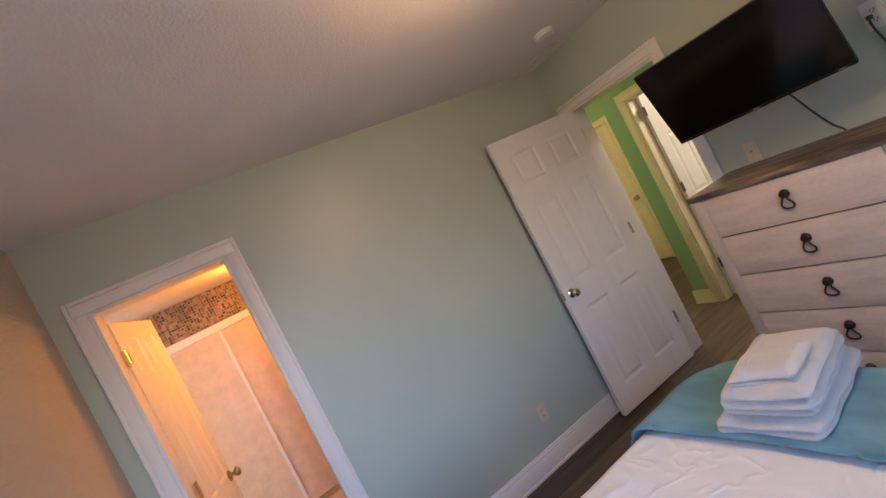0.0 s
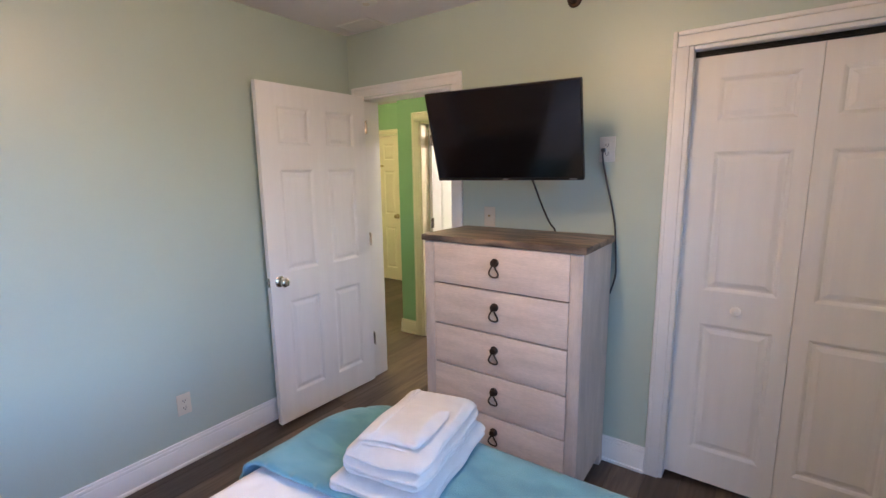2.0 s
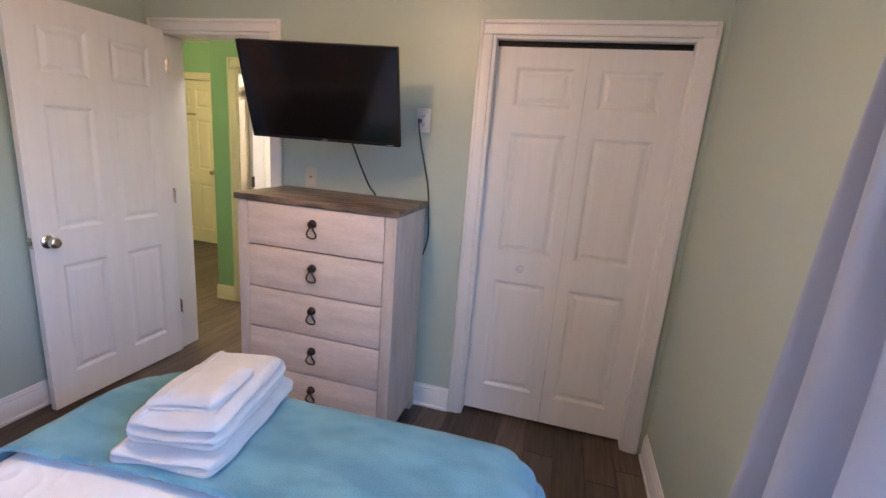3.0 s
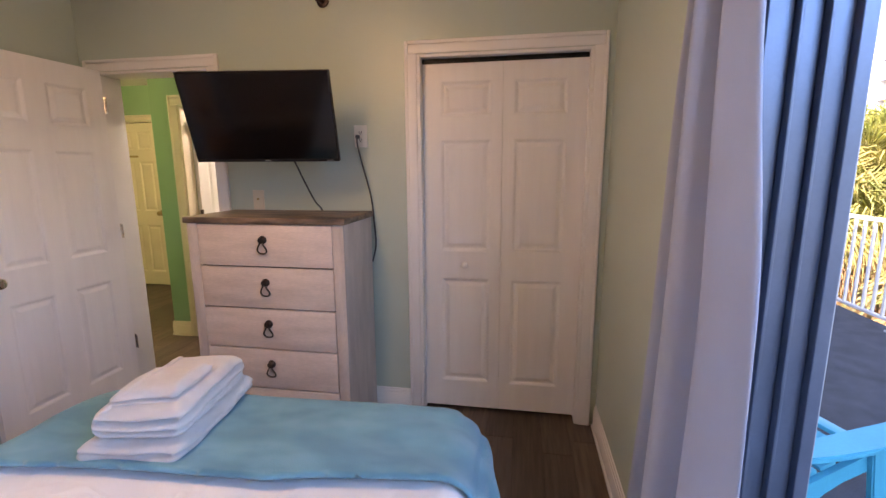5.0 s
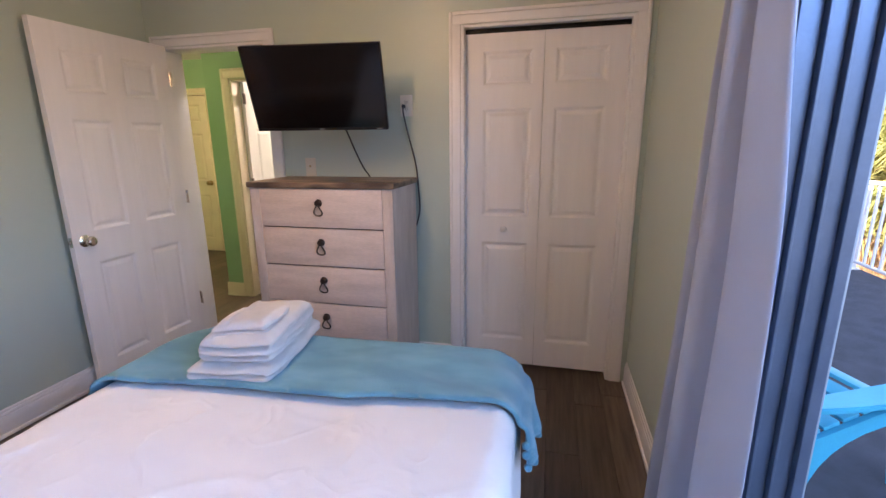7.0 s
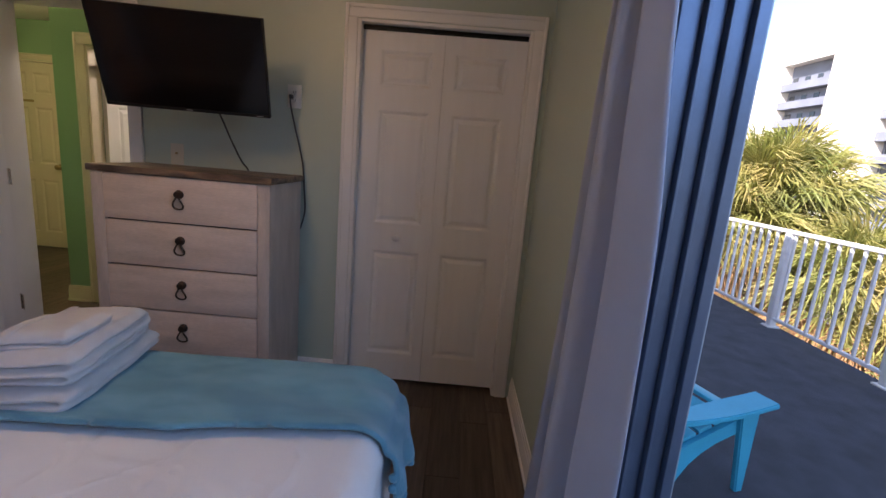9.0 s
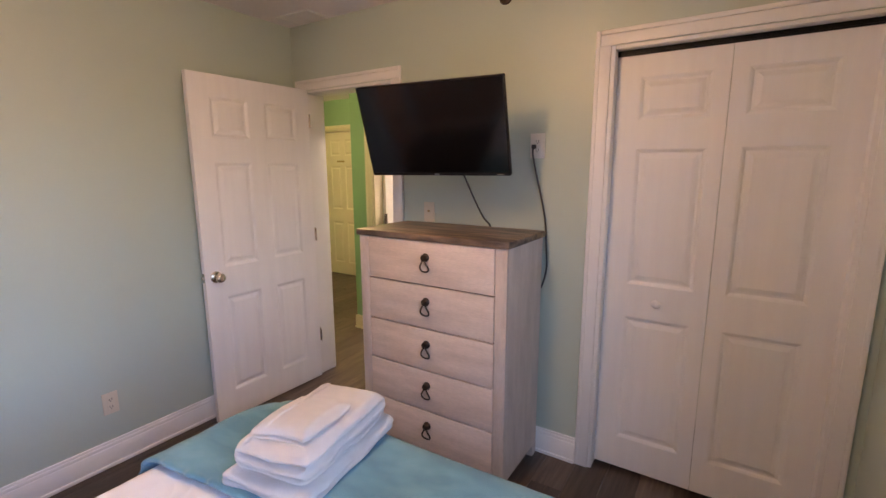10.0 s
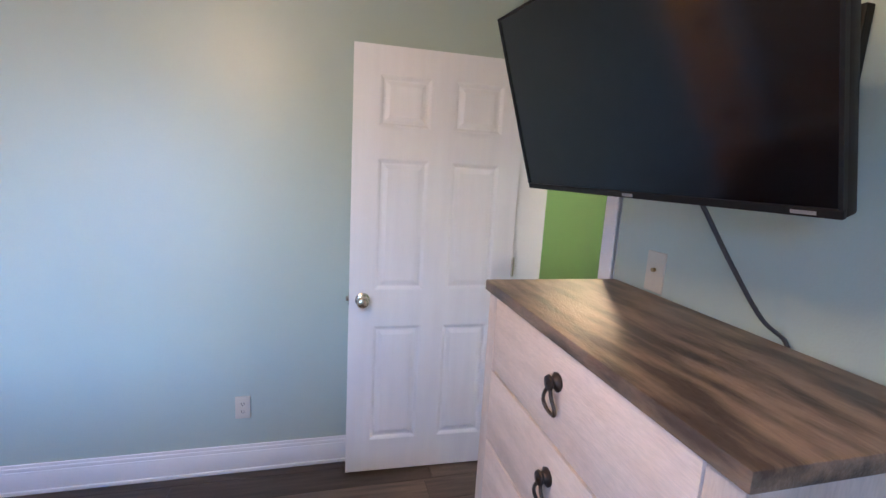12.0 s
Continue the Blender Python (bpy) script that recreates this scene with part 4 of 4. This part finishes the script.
part("head", bm, M_BRONZE, spr)

dome = thing("ceiling_lamp", "warm glowing flush dome ceiling lamp", "ceiling lamp", pose(1.09, 0.76, TOP, 180, 0, 0))
bm = bmesh.new()
lathe(bm, [(0, -0.001), (0.15, 0), (0.155, 0.012), (0.15, 0.02), (0, 0.021)], pose(0, 0, 0), 32)
part("rim", bm, M_CHROME, dome, smooth=35)
bm = bmesh.new()
lathe(bm, [(0.0, 0.019), (0.14, 0.02), (0.135, 0.04), (0.11, 0.062), (0.06, 0.078), (0, 0.082)], pose(0, 0, 0), 32)
part("shade", bm, M_DOME, dome, smooth=60)
# Dome added over the side room fill; no such lamp is known.
fill_dome = copy_thing(dome, pose(4.5, 1.6, TOP, 180, 0, 0))
tagged(fill_dome, "unseen glowing dome added to brighten the side room", "ceiling lamp")
hl = thing("hall_lamp", "warm glowing globe lamp hung from the hall ceiling", "ceiling lamp", pose(3.565, 3.293, TOP, 180, 0, 0))
bm = bmesh.new()
lathe(bm, [(0, -0.001), (0.06, 0), (0.058, 0.015), (0.012, 0.025), (0.011, 0.16), (0, 0.161)], pose(0, 0, 0), 24)
part("stem", bm, M_BRASS, hl, smooth=35)
bm = bmesh.new()
lathe(bm, [(0.0, 0.155), (0.05, 0.157), (0.09, 0.175), (0.095, 0.20), (0.08, 0.23), (0.045, 0.25), (0, 0.256)], pose(0, 0, 0), 28)
part("shade", bm, M_DOME, hl, smooth=60)

# ---- bathroom ----
bm = bmesh.new()
box(bm, -1.2, 0.65, 2.445, 3.75, -0.03, -0.006)
bfloor = tagged(part("floor_bathroom", bm, M_GROUT), "cream square tiled bathroom floor", "floor", kind="structure")
bm = bmesh.new()
box(bm, -0.145, 0.145, -0.145, 0.145, -0.006, 0.002, 0.002, 1)
tile = None
for i in range(6):
    for j in range(4):
        m = pose(-1.05 + i * 0.305, 2.72 + j * 0.305, 0)
        if tile is None:
            tile = part("tile", bm, M_TILE, bfloor)
            tile.matrix_basis = m
        else:
            share("tile", tile, bfloor, m)
shower = thing("shower_enclosure", "shower with frosted sliding doors over a low curb", "shower", pose(0, 3.78, 0), kind="structure")
bm = bmesh.new()
box(bm, -1.2, 0.65, -0.06, 0.06, -0.03, 0.24, 0.01)
part("curb", bm, M_ACRYL, shower)
bm = bmesh.new()
box(bm, -1.2, 0.65, -0.03, 0.03, 1.79, 1.85, 0.006)
part("header_rail", bm, M_ALUW, shower)
bm = bmesh.new()
box(bm, -1.2, 0.65, -0.03, 0.03, 0.24, 0.27, 0.004)
part("bottom_rail", bm, M_BRASS, shower)
for xa, xb, y in ((-1.19, -0.14, -0.014), (-0.17, 0.64, 0.014)):
    bm = bmesh.new()
    box(bm, xa, xa + 0.022, y - 0.01, y + 0.01, 0.27, 1.79)
    box(bm, xb - 0.022, xb, y - 0.01, y + 0.01, 0.27, 1.79)
    fr = part("door_frame", bm, M_ALUW, shower)
    bm = bmesh.new()
    box(bm, xa + 0.02, xb - 0.02, y - 0.003, y + 0.003, 0.27, 1.79)
    part("pane", bm, M_FROST, fr, "frosted glass pane")
mos = thing("mosaic_band", "brown mosaic tile band above the shower doors", "mosaic tile", pose(0, 3.80, 0), kind="structure")
bm = bmesh.new()
box(bm, -1.2, 0.65, 0, 0.03, 1.853, BTOP)
part("backing", bm, M_GROUT, mos)
rng = random.Random(4)
vs, fs = [], []
for i in range(92):
    for j in range(13):
        x, z = -1.2 + i * 0.0201 + 0.0012, 1.855 + j * 0.0201 + 0.0012
        d = -0.004 - rng.random() * 0.003
        k = len(vs)
        vs += [(x, 0, z), (x + 0.0175, 0, z), (x + 0.0175, 0, z + 0.0175), (x, 0, z + 0.0175), (x + 0.002, d, z + 0.002), (x + 0.0155, d, z + 0.002), (x + 0.0155, d, z + 0.0155), (x + 0.002, d, z + 0.0155)]
        fs += [(k + 4, k + 5, k + 6, k + 7), (k, k + 1, k + 5, k + 4), (k + 1, k + 2, k + 6, k + 5), (k + 2, k + 3, k + 7, k + 6), (k + 3, k, k + 4, k + 7)]
me = bpy.data.meshes.new("mosaic_tiles")
me.from_pydata(vs, [], fs)
me.materials.append(M_MOSAIC)
ob = new("mosaic_tiles", me)
ob.parent = mos
tagged(ob, kind="stuff")
bl_ = thing("bathroom_light", "warm glowing bathroom ceiling light", "ceiling lamp", pose(0.25, 3.1, BTOP, 180, 0, 0))
bm = bmesh.new()
lathe(bm, [(0.0, -0.001), (0.11, 0.0), (0.105, 0.03), (0.06, 0.06), (0, 0.066)], pose(0, 0, 0), 24)
part("shade", bm, M_AMBER, bl_, smooth=60)

# ---- balcony and outdoors ----
BE = -3.72
structure("floor_balcony", [(-4, 9, BE, -0.86, -0.25, -0.05)], M_CARPET, "dark grey carpeted balcony floor", "floor")
# Overhang is out of view, added to limit the high sky light.
structure("ceiling_balcony_added", [(-4, 9, -1.9, -0.86, 2.62, 2.8)], M_STUCCO, "plain unseen overhang added above the balcony", "ceiling")
structure("wall_outside", [(1.42, 9, -0.98, -0.862, -3.2, 2.62), (-4, GLS_A, -0.98, -0.862, -3.2, 2.62), (GLS_A, 1.42, -0.98, -0.862, 2.05, 2.62), (GLS_A, 1.42, -0.98, -0.862, -3.2, -0.05)], M_STUCCO, "pale stucco outer wall")

rail = thing("balcony_railing", "white metal balcony railing with upright balusters", "railing")
bm = bmesh.new()
box(bm, -1, 9, BE + 0.05, BE + 0.11, 0.93, 0.965, 0.008)
part("top_rail", bm, M_RAIL, rail, smooth=35)
bm = bmesh.new()
box(bm, -1, 9, BE + 0.06, BE + 0.10, 0.03, 0.06, 0.004)
part("bottom_rail", bm, M_RAIL, rail, smooth=35)
bm = bmesh.new()
box(bm, -0.012, 0.012, -0.012, 0.012, 0.06, 0.93, 0.002, 1)
bal = None
posts = [0.79 + 1.285 * k for k in range(7)]
n_b = int(10 / 0.1285)
for i in range(n_b):
    x = -0.95 + i * 0.1285
    if min(abs(x - p) for p in posts) < 0.05:
        continue
    m = pose(x, BE + 0.08, 0)
    if bal is None:
        bal = part("baluster", bm, M_RAIL, rail)
        bal.matrix_basis = m
    else:
        share("baluster", bal, rail, m)
for p in posts:
    bm = bmesh.new()
    box(bm, p - 0.032, p + 0.032, BE + 0.048, BE + 0.112, -0.05, 0.93, 0.004)
    box(bm, p - 0.06, p + 0.06, BE + 0.02, BE + 0.14, -0.05, -0.035, 0.003)
    part("post", bm, M_RAIL, rail, smooth=35)

chair = thing("adirondack_chair", "turquoise plastic slatted garden armchair on the balcony", "chair", pose(2.15, -1.24, -0.05, 0, 0, 20))


def plank(name, bmx, parent):
    return part(name, bmx, M_CHAIR, parent, smooth=40)


# chair faces local -y
for s in (-1, 1):
    bm = bmesh.new()
    pts = []
    for k in range(15):
        u = k / 14
        y = 0.22 - 0.66 * u
        w = 0.024 + 0.040 * math.sin(min(1.0, u * 1.08) * math.pi * 0.62)
        c = s * (0.272 + 0.03 * u)
        z = 0.40 - 0.012 * math.sin(u * math.pi) + 0.062 * u
        pts.append([bm.verts.new(p) for p in ((c - w, y, z), (c + w, y, z), (c + w, y, z + 0.026), (c - w, y, z + 0.026))])
    for p, q in zip(pts, pts[1:]):
        for k in range(4):
            bm.faces.new((p[k], p[(k + 1) % 4], q[(k + 1) % 4], q[k]))
    bm.faces.new(pts[0][::-1]), bm.faces.new(pts[-1])
    bmesh.ops.recalc_face_normals(bm, faces=bm.faces)
    bmesh.ops.bevel(bm, geom=[e for e in bm.edges if e.calc_face_angle() > 0.6], offset=0.006, segments=2, affect="EDGES")
    plank("armrest", bm, chair)
    bm = bmesh.new()
    r = bmesh.ops.create_cube(bm, size=1)
    for v in r["verts"]:
        top = v.co.z > 0
        v.co = Vector((s * 0.285 + v.co.x * 0.03, -0.365 + v.co.y * (0.115 if top else 0.045) + (0 if top else -0.035), 0.445 if top else 0.0))
    bmesh.ops.bevel(bm, geom=bm.edges[:], offset=0.006, segments=2, affect="EDGES")
    plank("front_leg", bm, chair)
    bm = bmesh.new()
    prof = [(-0.37, 0.385), (-0.37, 0.31), (-0.22, 0.265), (-0.14, 0.225), (-0.08, 0.18), (-0.03, 0.12), (0.005, 0.05), (0.02, 0.0), (0.13, 0.0), (0.145, 0.12), (0.14, 0.21), (-0.12, 0.30)]
    a = [bm.verts.new((s * 0.262 - 0.013, y, z)) for y, z in prof]
    b = [bm.verts.new((s * 0.262 + 0.013, y, z)) for y, z in prof]
    bm.faces.new(a[::-1]), bm.faces.new(b)
    for k in range(len(a)):
        bm.faces.new((a[k], a[(k + 1) % len(a)], b[(k + 1) % len(a)], b[k]))
    plank("side_rail", bm, chair)
for k in range(6):
    bm = bmesh.new()
    y, z = -0.335 + 0.085 * k, 0.39 - 0.03 * k
    box(bm, -0.255, 0.255, -0.037, 0.037, -0.01, 0.01, 0.004)
    bmesh.ops.transform(bm, matrix=pose(0, y, z, -19 if k else 5, 0, 0), verts=bm.verts)
    plank("seat_slat", bm, chair)
for k in range(5):
    bm = bmesh.new()
    x = (k - 2) * 0.098
    hgt = 0.78 - 0.03 * (k - 2) ** 2
    box(bm, -0.044, 0.044, -0.01, 0.01, 0, hgt, 0.006)
    bmesh.ops.transform(bm, matrix=pose(x, 0.135 + 0.012 * abs(k - 2) * -1, 0.21, -22, (k - 2) * 2.2, 0), verts=bm.verts)
    plank("back_slat", bm, chair)
bm = bmesh.new()
box(bm, -0.285, 0.285, 0.215, 0.24, 0.36, 0.40, 0.005)
plank("back_brace", bm, chair)

structure("ground", [(-400, 400, -800, 30, -3.3, -3.2)], M_GROUND, "sandy ground with patchy scrub", "ground")


def fan_leaf(vs, fs, base, out, size, rng, droop):
    """A fan palm leaf: stalk and a spray of narrow folded blades."""
    out = out.normalized()
    side = out.cross(Vector((0, 0, 1))).normalized()
    up = side.cross(out).normalized()
    hub = base + out * size * 0.75
    k = len(vs)
    w = 0.012
    vs += [base - side * w, base + side * w, hub + side * w * 0.6, hub - side * w * 0.6]
    fs.append((k, k + 1, k + 2, k + 3))
    n = 40
    for i in range(n):
        a = (i / (n - 1) - 0.5) * 3.6 + rng.uniform(-0.06, 0.06)
        d = out * math.cos(a) + side * math.sin(a) + up * rng.uniform(-0.2, 0.22)
        L = size * (0.95 - 0.25 * abs(a) / 1.8) * rng.uniform(0.85, 1.12)
        c = d.cross(up).normalized() * size * 0.013
        mid, tip = hub + d * L * 0.55, hub + d * L + Vector((0, 0, -L * droop * rng.uniform(0.5, 1.3)))
        k = len(vs)
        vs += [hub, mid - c, mid + up * size * 0.02, mid + c, tip]
        fs += [(k, k + 1, k + 2), (k, k + 2, k + 3), (k + 1, k + 4, k + 2), (k + 2, k + 4, k + 3)]


def palm(label, x, y, top, size, n, seed, dry=0.25):
    rng = random.Random(seed)
    t = thing("palm_tree", label, "palm tree", pose(x, y, -3.2))
    bm = bmesh.new()
    H = top + 3.2
    rings = []
    for i in range(9):
        u = i / 8
        r = 0.17 - 0.04 * u + 0.015 * math.sin(i * 2.1)
        c = Vector((0.12 * math.sin(u * 2 + seed), 0.1 * u, H * u))
        rings.append([bm.verts.new(c + Vector((r * math.cos(q * math.pi / 5), r * math.sin(q * math.pi / 5), 0))) for q in range(10)])
    for a, b in zip(rings, rings[1:]):
        for q in range(10):
            bm.faces.new((a[q], a[(q + 1) % 10], b[(q + 1) % 10], b[q]))
    part("trunk", bm, M_TRUNK, t, smooth=60)
    base = Vector((0.12 * math.sin(2 + seed), 0.1, H))
    for nm, mat, count, lo, hi in (("crown", M_FROND, n, -0.35, 1.35), ("dry_fronds", M_DEAD, int(n * dry), -1.2, -0.4 if dry < 0.4 else 0.5)):
        vs, fs = [], []
        for i in range(count):
            az = i * 2.39996 + rng.uniform(-0.3, 0.3)
            el = lo + (hi - lo) * ((i + 0.5) / count) + rng.uniform(-0.15, 0.15)
            d = Vector((math.cos(az) * math.cos(el), math.sin(az) * math.cos(el), math.sin(el)))
            fan_leaf(vs, fs, base + Vector((0, 0, rng.uniform(-0.25, 0.1))), d, size * rng.uniform(0.8, 1.15), rng, 0.35 if mat is M_FROND else 0.7)
        me = bpy.data.meshes.new(nm)
        me.from_pydata(vs, [], fs)
        me.materials.append(mat)
        ob = new(nm, me)
        ob.parent = t
    return t


palm("bushy yellow-green fan palm beyond the railing", 9.2, -6.6, 1.15, 1.1, 78, 1)
palm("low yellowing fan palm close to the railing", 9.2, -6.0, 0.35, 0.95, 64, 2)
palm("fan palm with dry brown fronds among green ones", 10.5, -6.3, 0.75, 1.0, 40, 3, 1.0)
palm("dense fan palm in the cluster", 7.5, -7.0, -0.2, 0.95, 60, 4)
palm("tall fan palm behind the cluster", 11.6, -6.9, 0.95, 1.1, 60, 5)
palm("low fan palm with dry fronds", 6.3, -7.2, -1.3, 0.9, 34, 6, 0.8)
palm("far fan palm with green crown", 12.6, -8.2, 0.7, 1.1, 54, 7)
palm("low brown palm in dry scrub below the balcony", 4.8, -6.8, -2.2, 0.9, 30, 8, 0.9)
palm("low fan palm behind the railing", 9.6, -6.2, -0.95, 0.85, 36, 9, 0.8)


def tower(label, m, w, d, floors, fh, bays):
    """A block of flats: white end walls, recessed balcony fronts with slabs and parapets in shade-darkened grey,
    windows.
    """
    t = thing("apartment_building", label, "building", m)
    H = floors * fh + 1.2
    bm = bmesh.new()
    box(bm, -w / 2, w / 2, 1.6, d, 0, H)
    part("core", bm, M_SHADEST, t)
    for x in (-w / 2 - 0.3, w / 2):
        bm = bmesh.new()
        box(bm, x, x + 0.3, -0.3, d, 0, H + 0.52)
        part("end_wall", bm, M_STUCCO, t)
    bm = bmesh.new()
    box(bm, -w / 2, w / 2, -0.2, d, H, H + 0.5)
    part("roof", bm, M_STUCCO, t)
    for f in range(floors):
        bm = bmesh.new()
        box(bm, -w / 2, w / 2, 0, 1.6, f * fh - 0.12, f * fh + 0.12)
        b = part("balcony_slab", bm, M_SHADEST, t)
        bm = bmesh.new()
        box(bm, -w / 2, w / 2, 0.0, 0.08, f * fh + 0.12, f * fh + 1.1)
        part("parapet", bm, M_SHADEST, b)
        for k in range(bays):
            x = -w / 2 + (k + 0.5) * w / bays
            bm = bmesh.new()
            box(bm, x - w / bays * 0.3, x + w / bays * 0.12, 1.52, 1.598, f * fh + 0.2, f * fh + 2.2)
            win = part("window", bm, M_PANE, t)
    return t


tower("white high-rise block with rows of balconies coloured as shaded", pose(79.7, -55.6, -3.2, 0, 0, 184), 10.0, 3.3, 8, 3.0, 4)
tower("tall pale high-rise with stacked balconies", pose(60.9, -57.1, -3.2, 0, 0, 184), 9.4, 10, 10, 3.0, 4)
bm = bmesh.new()
box(bm, 66.0, 74.3, -62.5, -57.2, -3.2, 27.5)
stair = thing("stair_tower", "blank white stair tower between the high-rise blocks", "building")
part("wall", bm, M_STUCCO, stair)
bm = bmesh.new()
box(bm, 85.2, 91.5, -60.0, -54.6, -3.2, 20.6)
wing = thing("building_wing", "blank white wing at the end of the high-rise block", "building")
part("wall", bm, M_STUCCO, wing)

# ---- floor planks ----
bm = bmesh.new()
box(bm, WEST - 0.12, 3.4, -0.70, 2.445, -0.05, -0.004)
floor = tagged(part("floor", bm, M_GROOVE), "dark brown wood-look vinyl plank floor", "floor", kind="structure")
bm = bmesh.new()
box(bm, 3.4, 5.6, 0.6, FY + 0.1, -0.05, -0.004)
box(bm, 2.655, 3.4, 2.445, FY + 0.1, -0.05, -0.004)
floor2 = tagged(part("floor_hall", bm, M_GROOVE), "dark brown wood-look vinyl plank hall floor", "floor", kind="structure")
PL, PW = 1.22, 0.152


def plank_mesh(L):
    b = bmesh.new()
    box(b, 0.0008, L - 0.0008, 0.0008, PW - 0.0008, -0.005, 0.0, 0.0007, 1)
    return mesh_of(b, "plank", M_PLANK)


full = plank_mesh(PL)
rng = random.Random(11)
y, r = -0.70, 0
while y < FY:
    hall = y > 2.44
    x = (2.66 if hall else WEST) - rng.random() * PL * 0.98
    while x < 5.5:
        lo, hi = max(x, 2.66 if hall else WEST), min(x + PL, 5.5 if y > 0.7 else 3.36)
        if hi - lo > 0.03:
            ob = new("plank", full if hi - lo > PL - 0.001 else plank_mesh(hi - lo))
            ob.parent = floor2 if hall or lo > 3.4 else floor
            ob.location = (lo, y, 0)
        x += PL
    y += PW
